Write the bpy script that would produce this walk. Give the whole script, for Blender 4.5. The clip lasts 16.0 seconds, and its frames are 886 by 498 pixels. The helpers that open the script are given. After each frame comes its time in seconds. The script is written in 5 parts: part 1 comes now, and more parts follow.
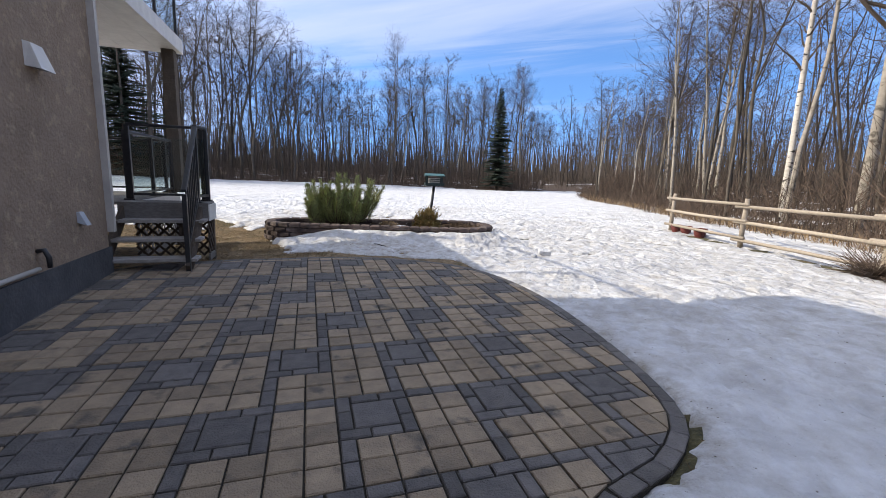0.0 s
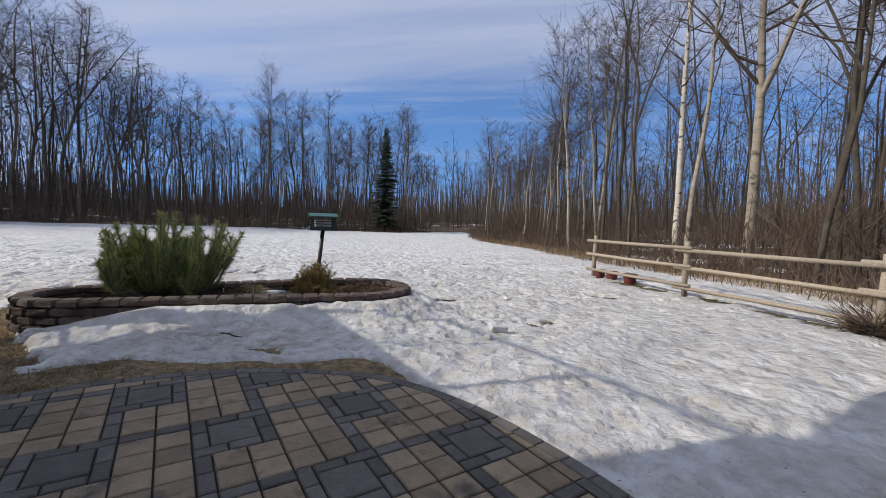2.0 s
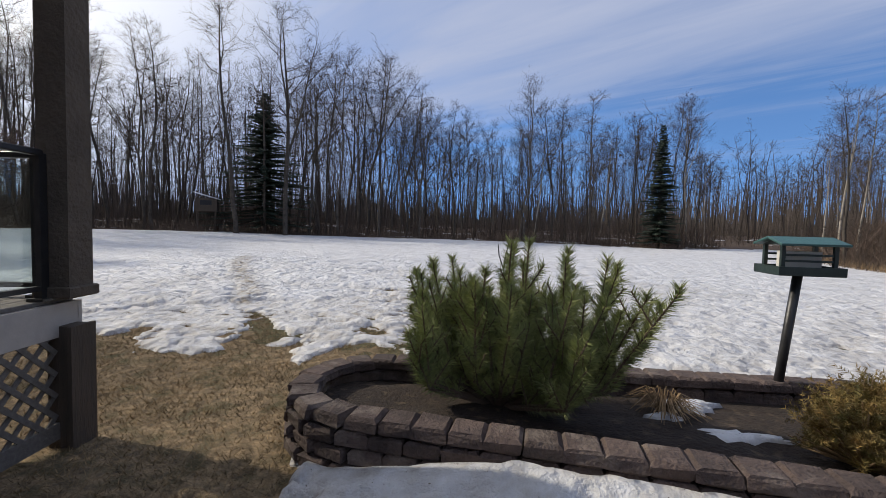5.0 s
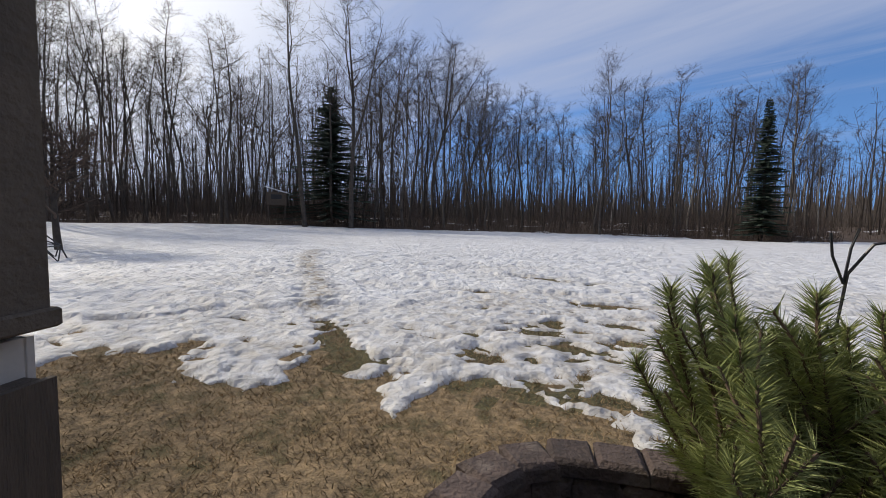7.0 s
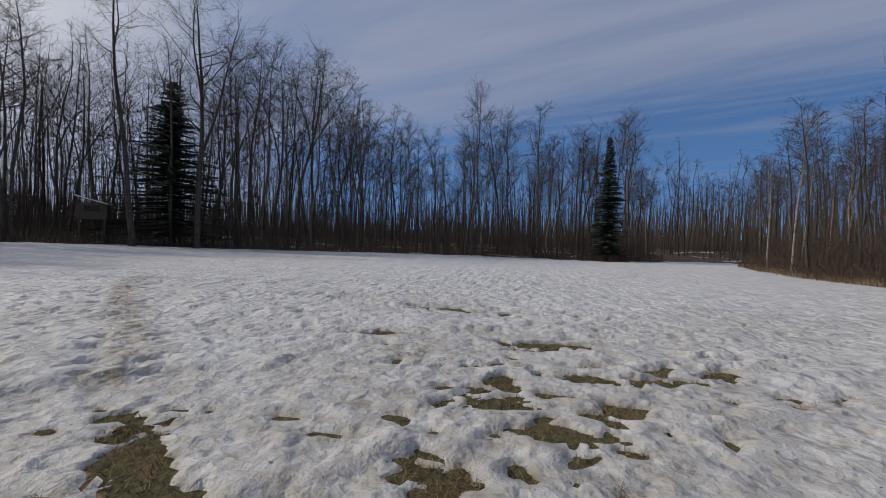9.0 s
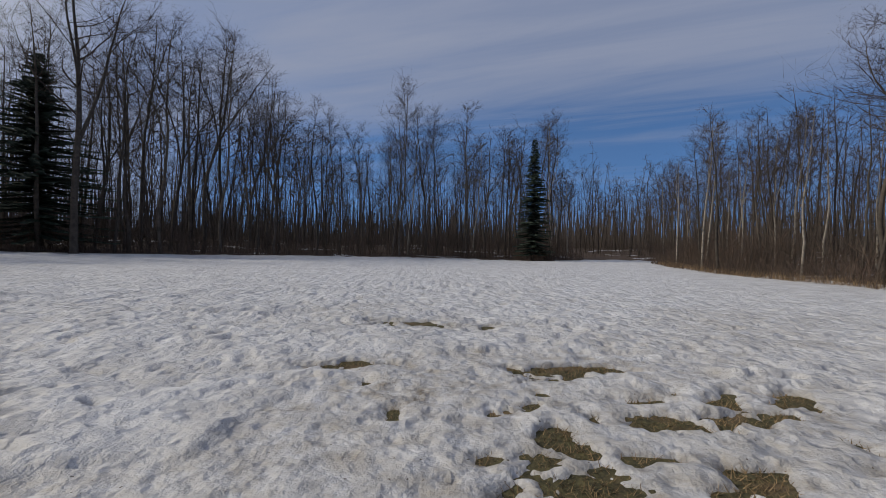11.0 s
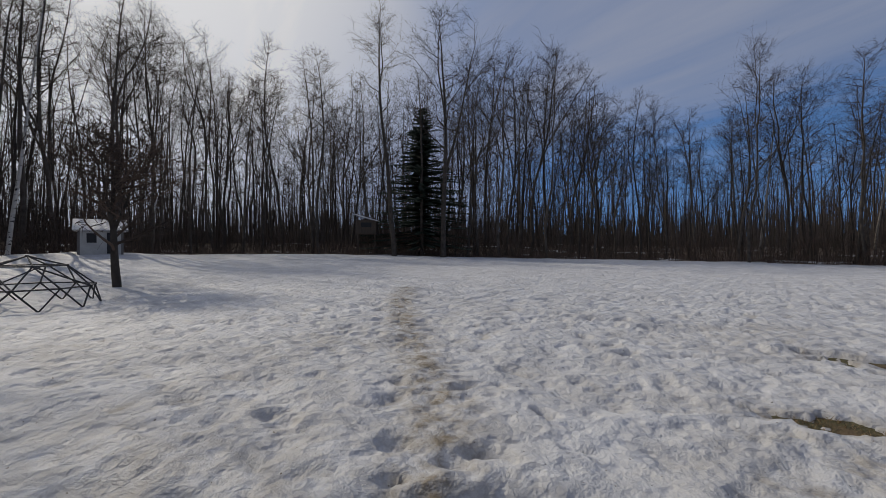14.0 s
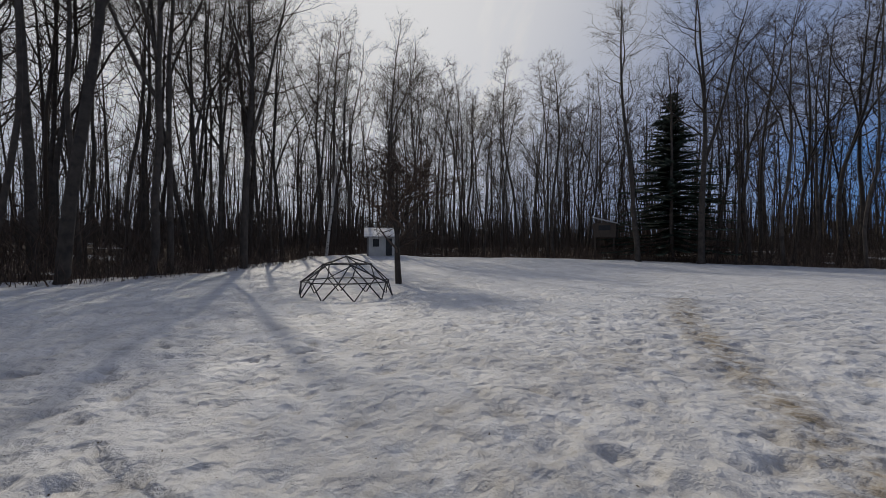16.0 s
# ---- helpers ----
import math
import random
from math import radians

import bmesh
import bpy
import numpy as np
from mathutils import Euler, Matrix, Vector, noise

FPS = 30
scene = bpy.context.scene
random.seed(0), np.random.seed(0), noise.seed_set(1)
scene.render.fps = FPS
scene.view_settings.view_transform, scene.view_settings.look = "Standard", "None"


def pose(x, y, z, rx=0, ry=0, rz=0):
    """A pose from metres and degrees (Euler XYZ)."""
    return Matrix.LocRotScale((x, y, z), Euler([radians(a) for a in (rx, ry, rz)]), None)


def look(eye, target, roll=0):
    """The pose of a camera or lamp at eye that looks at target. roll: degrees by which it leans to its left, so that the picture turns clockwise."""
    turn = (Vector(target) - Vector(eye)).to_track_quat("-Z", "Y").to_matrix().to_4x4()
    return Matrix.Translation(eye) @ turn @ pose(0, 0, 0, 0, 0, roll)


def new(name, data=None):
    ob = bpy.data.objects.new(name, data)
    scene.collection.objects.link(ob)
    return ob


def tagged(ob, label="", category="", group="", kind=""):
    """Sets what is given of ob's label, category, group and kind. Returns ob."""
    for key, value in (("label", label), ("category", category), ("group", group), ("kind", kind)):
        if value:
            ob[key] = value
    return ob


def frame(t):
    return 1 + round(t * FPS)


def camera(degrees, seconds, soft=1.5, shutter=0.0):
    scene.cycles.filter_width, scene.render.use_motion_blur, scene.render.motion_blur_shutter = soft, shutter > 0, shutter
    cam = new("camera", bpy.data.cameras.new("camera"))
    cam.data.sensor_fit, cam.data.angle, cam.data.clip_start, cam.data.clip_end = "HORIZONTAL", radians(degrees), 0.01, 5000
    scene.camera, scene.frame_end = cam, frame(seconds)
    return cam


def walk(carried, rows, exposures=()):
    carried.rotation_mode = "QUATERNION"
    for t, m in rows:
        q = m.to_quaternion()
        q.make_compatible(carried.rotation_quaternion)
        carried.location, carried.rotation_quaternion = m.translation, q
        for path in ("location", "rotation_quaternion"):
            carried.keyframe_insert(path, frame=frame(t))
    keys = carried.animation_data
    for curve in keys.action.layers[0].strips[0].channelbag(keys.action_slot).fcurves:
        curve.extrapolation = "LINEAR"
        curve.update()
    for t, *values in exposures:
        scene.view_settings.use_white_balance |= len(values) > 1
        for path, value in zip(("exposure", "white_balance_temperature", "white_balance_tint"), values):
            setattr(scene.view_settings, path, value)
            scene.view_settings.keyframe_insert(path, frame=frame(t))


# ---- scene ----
cam = camera(92.2, 16.0, soft=0.8)

PATH = [
    (0, (0.855, -1.285, 1.459), (0.752, 0.683, 1.122), 2.1),
    (0.5, (0.753, -0.566, 1.513), (0.955, 1.398, 1.193), 2.6),
    (1, (0.726, 0.148, 1.465), (0.989, 2.112, 1.198), 0.9),
    (1.5, (0.593, 0.907, 1.501), (0.88, 2.877, 1.315), 1.4),
    (2, (0.485, 1.641, 1.44), (0.912, 3.59, 1.311), 1.9),
    (2.5, (0.275, 2.34, 1.463), (0.752, 4.281, 1.416), 2.0),
    (3, (0.065, 3.024, 1.49), (0.586, 4.955, 1.476), 0.2),
    (3.5, (-0.25, 3.632, 1.542), (0.063, 5.607, 1.51), 1.1),
    (4, (-0.59, 4.246, 1.566), (-0.625, 6.244, 1.482), -0.0),
    (4.5, (-1.031, 4.716, 1.542), (-1.373, 6.685, 1.464), 1.9),
    (5, (-1.472, 5.189, 1.517), (-2.135, 7.074, 1.413), 1.5),
    (5.2, (-1.604, 5.336, 1.5), (-2.443, 7.148, 1.405), 0.5),
    (7.3, (-3.008, 6.763, 1.407), (-3.934, 8.53, 1.267), 0.7),
    (7.5, (-3.13, 6.919, 1.409), (-4.059, 8.689, 1.332), 0.2),
    (8, (-3.463, 7.318, 1.362), (-4.328, 9.121, 1.36), -1.3),
    (8.5, (-3.761, 7.781, 1.341), (-4.586, 9.602, 1.322), -2.3),
    (9, (-4.022, 8.175, 1.346), (-4.358, 10.146, 1.316), 1.6),
    (9.2, (-4.113, 8.338, 1.349), (-4.146, 10.338, 1.333), 2.0),
    (11.3, (-5.185, 9.578, 1.31), (-5.145, 11.577, 1.293), 1.0),
    (11.5, (-5.299, 9.637, 1.294), (-5.341, 11.637, 1.277), 1.3),
    (11.7, (-5.412, 9.703, 1.292), (-5.551, 11.698, 1.249), 0.4),
    (12, (-5.547, 9.735, 1.31), (-5.805, 11.718, 1.288), 1.0),
    (12.5, (-5.707, 9.845, 1.31), (-6.08, 11.81, 1.286), 0.7),
    (13, (-5.838, 9.906, 1.312), (-6.387, 11.829, 1.292), 1.4),
    (13.5, (-6.046, 9.863, 1.314), (-7.038, 11.6, 1.287), 1.2),
    (14, (-6.255, 9.835, 1.336), (-7.506, 11.396, 1.32), 0.2),
    (14.5, (-6.502, 9.857, 1.34), (-7.877, 11.31, 1.344), 0.2),
    (15, (-6.721, 9.812, 1.339), (-8.164, 11.196, 1.358), 1.0),
    (15.5, (-6.944, 9.682, 1.347), (-8.547, 10.877, 1.372), 0.8),
    (16, (-7.258, 9.603, 1.295), (-9.119, 10.337, 1.295), 0.4),
]
STOPS = [(0, 0.85), (1.0, 0.5), (2.0, 0.18), (3.5, 0.05), (5.0, 0.15), (7.5, 0.05), (8.0, -0.2), (9.0, -0.55), (12.5, -0.58), (14.5, -0.75), (16.0, -0.75)]
EXPOSURES = [(t, v, 7150, 9) for t, v in STOPS]
walk(cam, [(t, look(eye, target, roll)) for t, eye, target, roll in PATH], EXPOSURES)

# ---- light ----
world = bpy.data.worlds.new("sky")
scene.world = world
world.use_nodes = True
SUN_EL, SUN_AZ = radians(36), radians(179.5)      # direction to the sun, counted from +x to +y


def build_world():
    nt = world.node_tree
    nt.nodes.clear()
    out = nt.nodes.new("ShaderNodeOutputWorld")
    bg = nt.nodes.new("ShaderNodeBackground")
    bg.inputs["Strength"].default_value = 0.15
    co = nt.nodes.new("ShaderNodeTexCoord").outputs["Generated"]

    def vec(op, a, b=None):
        n = nt.nodes.new("ShaderNodeVectorMath")
        n.operation = op
        nt.links.new(a, n.inputs[0])
        if isinstance(b, tuple):
            n.inputs[1].default_value = b
        elif b is not None:
            nt.links.new(b, n.inputs[1])
        return n.outputs["Value"] if op == "DOT_PRODUCT" else n.outputs["Vector"]

    def calc(op, a, b):
        n = nt.nodes.new("ShaderNodeMath")
        n.operation = op
        for k, v in enumerate((a, b)):
            if isinstance(v, (int, float)):
                n.inputs[k].default_value = v
            else:
                nt.links.new(v, n.inputs[k])
        return n.outputs["Value"]

    def ranged(v, lo, hi, a=0.0, c=1.0):
        r = nt.nodes.new("ShaderNodeMapRange")
        r.interpolation_type = "SMOOTHSTEP"
        for key, val in (("From Min", lo), ("From Max", hi), ("To Min", a), ("To Max", c)):
            r.inputs[key].default_value = val
        nt.links.new(v, r.inputs["Value"])
        return r.outputs["Result"]

    def noise(v, scale, detail, rough, bend):
        n = nt.nodes.new("ShaderNodeTexNoise")
        for key, val in (("Scale", scale), ("Detail", detail), ("Roughness", rough), ("Distortion", bend)):
            n.inputs[key].default_value = val
        nt.links.new(v, n.inputs["Vector"])
        return n.outputs["Fac"]

    def mixed(f, a, c):
        x = nt.nodes.new("ShaderNodeMixRGB")
        nt.links.new(f, x.inputs["Fac"])
        for key, v in (("Color1", a), ("Color2", c)):
            if isinstance(v, tuple):
                x.inputs[key].default_value = (*v, 1)
            else:
                nt.links.new(v, x.inputs[key])
        return x.outputs["Color"]
    sky = nt.nodes.new("ShaderNodeTexSky")
    sky.sky_type = "NISHITA"
    sky.sun_disc = False
    sky.sun_elevation = SUN_EL
    sky.sun_rotation = radians(90) - SUN_AZ
    sky.altitude, sky.air_density, sky.dust_density, sky.ozone_density = 700, 1.15, 0.0, 9.0
    # clear dry air: little paling towards the horizon
    nt.links.new(vec("NORMALIZE", vec("ADD", co, (0, 0, 0.22))), sky.inputs["Vector"])
    # a high sheet of cirrus with a straight northern edge, in streaks
    up = calc("MAXIMUM", vec("DOT_PRODUCT", co, (0, 0, 1)), 0.02)
    across = calc("DIVIDE", vec("DOT_PRODUCT", co, (0.41, 0.91, 0)), up)
    along = calc("DIVIDE", vec("DOT_PRODUCT", co, (0.91, -0.41, 0)), up)
    flat = nt.nodes.new("ShaderNodeCombineXYZ")
    nt.links.new(calc("MULTIPLY", along, 0.22), flat.inputs[0])
    nt.links.new(across, flat.inputs[1])
    streak = noise(flat.outputs[0], 1.1, 8, 0.58, 0.5)
    fine = noise(flat.outputs[0], 3.2, 7, 0.6, 0.8)
    edge = calc("ADD", across, calc("MULTIPLY", calc("SUBTRACT", streak, 0.5), 3.4))
    sheet_cover = ranged(edge, 2.4, 3.7, 1.0, 0.0)
    wisps = calc("MULTIPLY", ranged(streak, 0.30, 0.70, 0.55, 0.95), ranged(fine, 0.2, 0.75, 0.80, 1.0))
    wisps = calc("MULTIPLY", sheet_cover, wisps)
    low = calc("MULTIPLY", ranged(streak, 0.46, 0.72, 0.0, 0.4), ranged(across, 3.0, 9.0, 1.0, 0.25))
    toward = vec("DOT_PRODUCT", co, (math.cos(SUN_AZ) * math.cos(SUN_EL), math.sin(SUN_AZ) * math.cos(SUN_EL), math.sin(SUN_EL)))
    cloud = mixed(ranged(toward, 0.62, 1.0), (2.8, 3.25, 4.6), (9.0, 9.1, 9.3))
    # thicker low haze towards the west
    west = ranged(vec("DOT_PRODUCT", co, (-1, 0, 0)), 0.38, 0.64, 0.0, 0.8)
    cover = calc("MAXIMUM", calc("MAXIMUM", wisps, low), west)
    clear = nt.nodes.new("ShaderNodeMixRGB")
    clear.blend_type = "MULTIPLY"
    clear.inputs["Fac"].default_value = 1.0
    clear.inputs["Color2"].default_value = (0.95, 1.04, 1.12, 1)
    nt.links.new(sky.outputs["Color"], clear.inputs["Color1"])
    nt.links.new(mixed(cover, clear.outputs["Color"], cloud), bg.inputs["Color"])
    nt.links.new(bg.outputs["Background"], out.inputs["Surface"])


build_world()
sun = new("sun", bpy.data.lights.new("sun", "SUN"))
sun.data.energy, sun.data.angle, sun.data.color = 2.9, radians(0.55), (1.0, 0.95, 0.87)
to_sun = Vector((math.cos(SUN_AZ) * math.cos(SUN_EL), math.sin(SUN_AZ) * math.cos(SUN_EL), math.sin(SUN_EL)))
sun.matrix_world = look(to_sun * 60, (0, 0, 0))


# ---- materials ----
def material(name, base, other=None, scale=6.0, rough=0.8, bump=0.0, bump_scale=40.0, metal=0.0, spots=None, spot_scale=2.0,
             spot_low=0.55, spot_high=0.7, per="", vary=0.0, spec=0.5, stretch=(1, 1, 1)):
    m = bpy.data.materials.new(name)
    m.use_nodes = True
    nt = m.node_tree
    b = nt.nodes["Principled BSDF"]
    b.inputs["Roughness"].default_value = rough
    b.inputs["Metallic"].default_value = metal
    b.inputs["Specular IOR Level"].default_value = spec
    co = nt.nodes.new("ShaderNodeNewGeometry")
    mp = nt.nodes.new("ShaderNodeMapping")
    mp.inputs["Scale"].default_value = stretch
    nt.links.new(co.outputs["Position"], mp.inputs["Vector"])
    n1 = nt.nodes.new("ShaderNodeTexNoise")
    n1.inputs["Scale"].default_value, n1.inputs["Detail"].default_value, n1.inputs["Roughness"].default_value = scale, 8, 0.65
    nt.links.new(mp.outputs["Vector"], n1.inputs["Vector"])
    mix = nt.nodes.new("ShaderNodeMixRGB")
    mix.inputs["Color1"].default_value = (*base, 1)
    mix.inputs["Color2"].default_value = (*(other or [c * 0.7 for c in base]), 1)
    r1 = nt.nodes.new("ShaderNodeMapRange")
    r1.inputs["From Min"].default_value, r1.inputs["From Max"].default_value = 0.35, 0.65
    nt.links.new(n1.outputs["Fac"], r1.inputs["Value"])
    nt.links.new(r1.outputs["Result"], mix.inputs["Fac"])
    last = mix.outputs["Color"]
    if spots:
        n2 = nt.nodes.new("ShaderNodeTexNoise")
        n2.inputs["Scale"].default_value, n2.inputs["Detail"].default_value = spot_scale, 6
        nt.links.new(mp.outputs["Vector"], n2.inputs["Vector"])
        r2 = nt.nodes.new("ShaderNodeMapRange")
        r2.inputs["From Min"].default_value, r2.inputs["From Max"].default_value = spot_low, spot_high
        nt.links.new(n2.outputs["Fac"], r2.inputs["Value"])
        mx = nt.nodes.new("ShaderNodeMixRGB")
        mx.inputs["Color2"].default_value = (*spots, 1)
        nt.links.new(r2.outputs["Result"], mx.inputs["Fac"])
        nt.links.new(last, mx.inputs["Color1"])
        last = mx.outputs["Color"]
    if per:
        if per == "object":
            src = nt.nodes.new("ShaderNodeObjectInfo").outputs["Random"]
        else:
            src = nt.nodes.new("ShaderNodeNewGeometry").outputs["Random Per Island"]
        rr = nt.nodes.new("ShaderNodeMapRange")
        rr.inputs["To Min"].default_value, rr.inputs["To Max"].default_value = 1 - vary, 1 + vary
        nt.links.new(src, rr.inputs["Value"])
        hs = nt.nodes.new("ShaderNodeHueSaturation")
        nt.links.new(rr.outputs["Result"], hs.inputs["Value"])
        nt.links.new(last, hs.inputs["Color"])
        last = hs.outputs["Color"]
    nt.links.new(last, b.inputs["Base Color"])
    if bump:
        n3 = nt.nodes.new("ShaderNodeTexNoise")
        n3.inputs["Scale"].default_value, n3.inputs["Detail"].default_value = bump_scale, 6
        nt.links.new(mp.outputs["Vector"], n3.inputs["Vector"])
        bp = nt.nodes.new("ShaderNodeBump")
        bp.inputs["Strength"].default_value, bp.inputs["Distance"].default_value = bump, 0.02
        nt.links.new(n3.outputs["Fac"], bp.inputs["Height"])
        nt.links.new(bp.outputs["Normal"], b.inputs["Normal"])
    return m


STUCCO = material("brown_stucco", (0.30, 0.225, 0.165), (0.23, 0.172, 0.125), 3, 0.95, 1.0, 28, spots=(0.36, 0.275, 0.19), spot_scale=9)
COLUMN = material("dark_brown_stucco", (0.12, 0.095, 0.072), (0.085, 0.068, 0.052), 3, 0.95, 1.0, 28)
CONCRETE = material("grey_concrete", (0.085, 0.088, 0.095), (0.055, 0.057, 0.062), 4, 0.9, 0.5, 30)
PAVER_TAN = material("tan_paver", (0.33, 0.25, 0.165), (0.235, 0.18, 0.125), 9, 0.85, 0.6, 90, per="object", vary=0.22, spots=(0.10, 0.085, 0.07), spot_scale=5, spot_low=0.58)
PAVER_DARK = material("charcoal_paver", (0.15, 0.135, 0.125), (0.10, 0.092, 0.086), 9, 0.85, 0.6, 90, per="object", vary=0.25, spots=(0.14, 0.125, 0.11), spot_scale=5, spot_low=0.58)
PAVER_TAN_FAR = material("tan_paver_far", (0.33, 0.25, 0.165), (0.235, 0.18, 0.125), 9, 0.85, 0.6, 90, per="island", vary=0.22, spots=(0.10, 0.085, 0.07), spot_scale=5, spot_low=0.58)
PAVER_DARK_FAR = material("charcoal_paver_far", (0.15, 0.135, 0.125), (0.10, 0.092, 0.086), 9, 0.85, 0.6, 90, per="island", vary=0.25, spots=(0.14, 0.125, 0.11), spot_scale=5, spot_low=0.58)
JOINT = material("dark_joint_sand", (0.022, 0.019, 0.015), (0.04, 0.034, 0.022), 20, 1.0, 0.6, 60)
BLOCK = material("brown_wall_block", (0.12, 0.085, 0.072), (0.062, 0.046, 0.042), 7, 0.95, 1.0, 45, per="object", vary=0.22, spots=(0.20, 0.16, 0.135), spot_scale=4)
SOIL = material("dark_soil", (0.020, 0.014, 0.011), (0.042, 0.029, 0.021), 14, 1.0, 1.0, 40, spots=(0.085, 0.06, 0.04), spot_scale=11, spot_low=0.58)
WOOD_PALE = material("weathered_pine", (0.42, 0.355, 0.285), (0.30, 0.25, 0.20), 5, 0.8, 0.4, 40, stretch=(0.3, 6, 6), per="object", vary=0.12)
WOOD_GREY = material("grey_stained_wood", (0.20, 0.185, 0.17), (0.13, 0.12, 0.11), 6, 0.8, 0.4, 40, stretch=(0.6, 6, 6))
# lighter copy of the grey wood: light on the treads put into colour
WOOD_TREAD_LIT = material("grey_tread_lit", (0.36, 0.335, 0.31), (0.26, 0.24, 0.22), 6, 0.8, 0.4, 40, stretch=(2, 2, 6))
WOOD_DARK = material("dark_brown_wood", (0.10, 0.075, 0.055), (0.065, 0.05, 0.038), 5, 0.85, 0.6, 30, stretch=(4, 4, 0.5))
WHITE = material("white_paint", (0.72, 0.70, 0.66), (0.62, 0.60, 0.57), 5, 0.6, 0.1, 30)
TRIM = material("pale_grey_trim", (0.50, 0.47, 0.43), (0.42, 0.39, 0.36), 5, 0.6, 0.1, 30)
BLACK = material("black_metal", (0.018, 0.018, 0.02), (0.03, 0.03, 0.032), 12, 0.4, 0.1, 60)
GREY_PLASTIC = material("grey_plastic", (0.45, 0.48, 0.52), (0.38, 0.41, 0.45), 8, 0.5)
FEEDER_GREEN = material("dark_green_paint", (0.013, 0.032, 0.03), (0.009, 0.022, 0.021), 8, 0.5, 0.2, 50)
ROOF_GREEN = material("green_roof_panel", (0.04, 0.13, 0.125), (0.03, 0.10, 0.10), 6, 0.5, 0.2, 50)
RED_POT = material("dark_red_plastic", (0.16, 0.035, 0.03), (0.11, 0.025, 0.022), 8, 0.55)
BARK = material("grey_aspen_bark", (0.105, 0.087, 0.07), (0.055, 0.046, 0.038), 3, 0.95, 0.8, 25, spots=(0.05, 0.042, 0.035), spot_scale=2.2, spot_low=0.58, per="object", vary=0.3)
BIRCH = material("white_birch_bark", (0.62, 0.58, 0.52), (0.48, 0.44, 0.39), 3, 0.85, 0.5, 25, spots=(0.06, 0.05, 0.045), spot_scale=3.2, spot_low=0.59, spot_high=0.63, stretch=(1, 1, 2.2))
PALE_BARK = material("pale_poplar_bark", (0.36, 0.32, 0.27), (0.24, 0.21, 0.175), 3, 0.9, 0.8, 25, spots=(0.07, 0.06, 0.05), spot_scale=3.0, spot_low=0.57, stretch=(1, 1, 1.6))
TWIG = material("grey_brown_twig", (0.088, 0.066, 0.052), (0.05, 0.039, 0.032), 3, 0.95, per="object", vary=0.25)
TWIG_FAR = material("grey_brown_wood", (0.092, 0.072, 0.057), (0.05, 0.04, 0.033), 0.6, 0.95, per="island", vary=0.4)
# paler than the nearer twigs: haze of distance painted into the colour
FAR_HAZE = material("distant_treeline_haze", (0.16, 0.132, 0.115), (0.09, 0.074, 0.066), 0.5, 1.0, stretch=(1, 1, 0.15))
BRUSH = material("red_brown_brush", (0.115, 0.078, 0.058), (0.065, 0.047, 0.036), 0.5, 0.95, per="island", vary=0.5)
DRY = material("dry_straw", (0.36, 0.25, 0.14), (0.25, 0.165, 0.09), 2, 0.95, per="island", vary=0.4)
GRASSBLADE = material("dead_grass_blade", (0.29, 0.20, 0.105), (0.16, 0.115, 0.06), 1.0, 0.95, per="island", vary=0.45)
NEEDLE = material("pine_needle", (0.33, 0.355, 0.13), (0.17, 0.21, 0.075), 5, 0.6, per="island", vary=0.45)
NEEDLE_SPRUCE = material("spruce_needle", (0.035, 0.055, 0.035), (0.022, 0.036, 0.024), 3, 0.7, per="island", vary=0.4)
NEEDLE_DRY = material("browning_cedar", (0.28, 0.175, 0.055), (0.13, 0.12, 0.04), 9, 0.8, per="island", vary=0.45)
BRANCH = material("pine_branch", (0.15, 0.10, 0.07), (0.10, 0.07, 0.05), 9, 0.9, 0.5, 40)
DARK_OPEN = material("dark_interior", (0.02, 0.02, 0.022), (0.012, 0.012, 0.013), 3, 0.6)
SHED_WALL = material("cream_siding", (0.55, 0.54, 0.50), (0.45, 0.44, 0.41), 2, 0.8)
GRASS = material("dead_lawn", (0.34, 0.24, 0.135), (0.10, 0.072, 0.042), 13, 1.0, 1.0, 60, spots=(0.09, 0.075, 0.034), spot_scale=4.5, spot_low=0.52, spot_high=0.68)
LEAFLITTER = material("leaf_litter", (0.12, 0.08, 0.055), (0.075, 0.052, 0.038), 2, 1.0, 1.0, 12, spots=(0.6, 0.6, 0.62), spot_scale=0.25, spot_low=0.60, spot_high=0.63)


def glass_material():
    m = bpy.data.materials.new("clear_glass")
    m.use_nodes = True
    nt = m.node_tree
    nt.nodes.clear()
    out = nt.nodes.new("ShaderNodeOutputMaterial")
    gl = nt.nodes.new("ShaderNodeBsdfGlossy")
    gl.inputs["Roughness"].default_value = 0.02
    tr = nt.nodes.new("ShaderNodeBsdfTransparent")
    tr.inputs["Color"].default_value = (0.86, 0.90, 0.90, 1)
    mx = nt.nodes.new("ShaderNodeMixShader")
    mx.inputs["Fac"].default_value = 0.07
    nt.links.new(tr.outputs["BSDF"], mx.inputs[1])
    nt.links.new(gl.outputs["BSDF"], mx.inputs[2])
    nt.links.new(mx.outputs["Shader"], out.inputs["Surface"])
    return m


GLASS = glass_material()


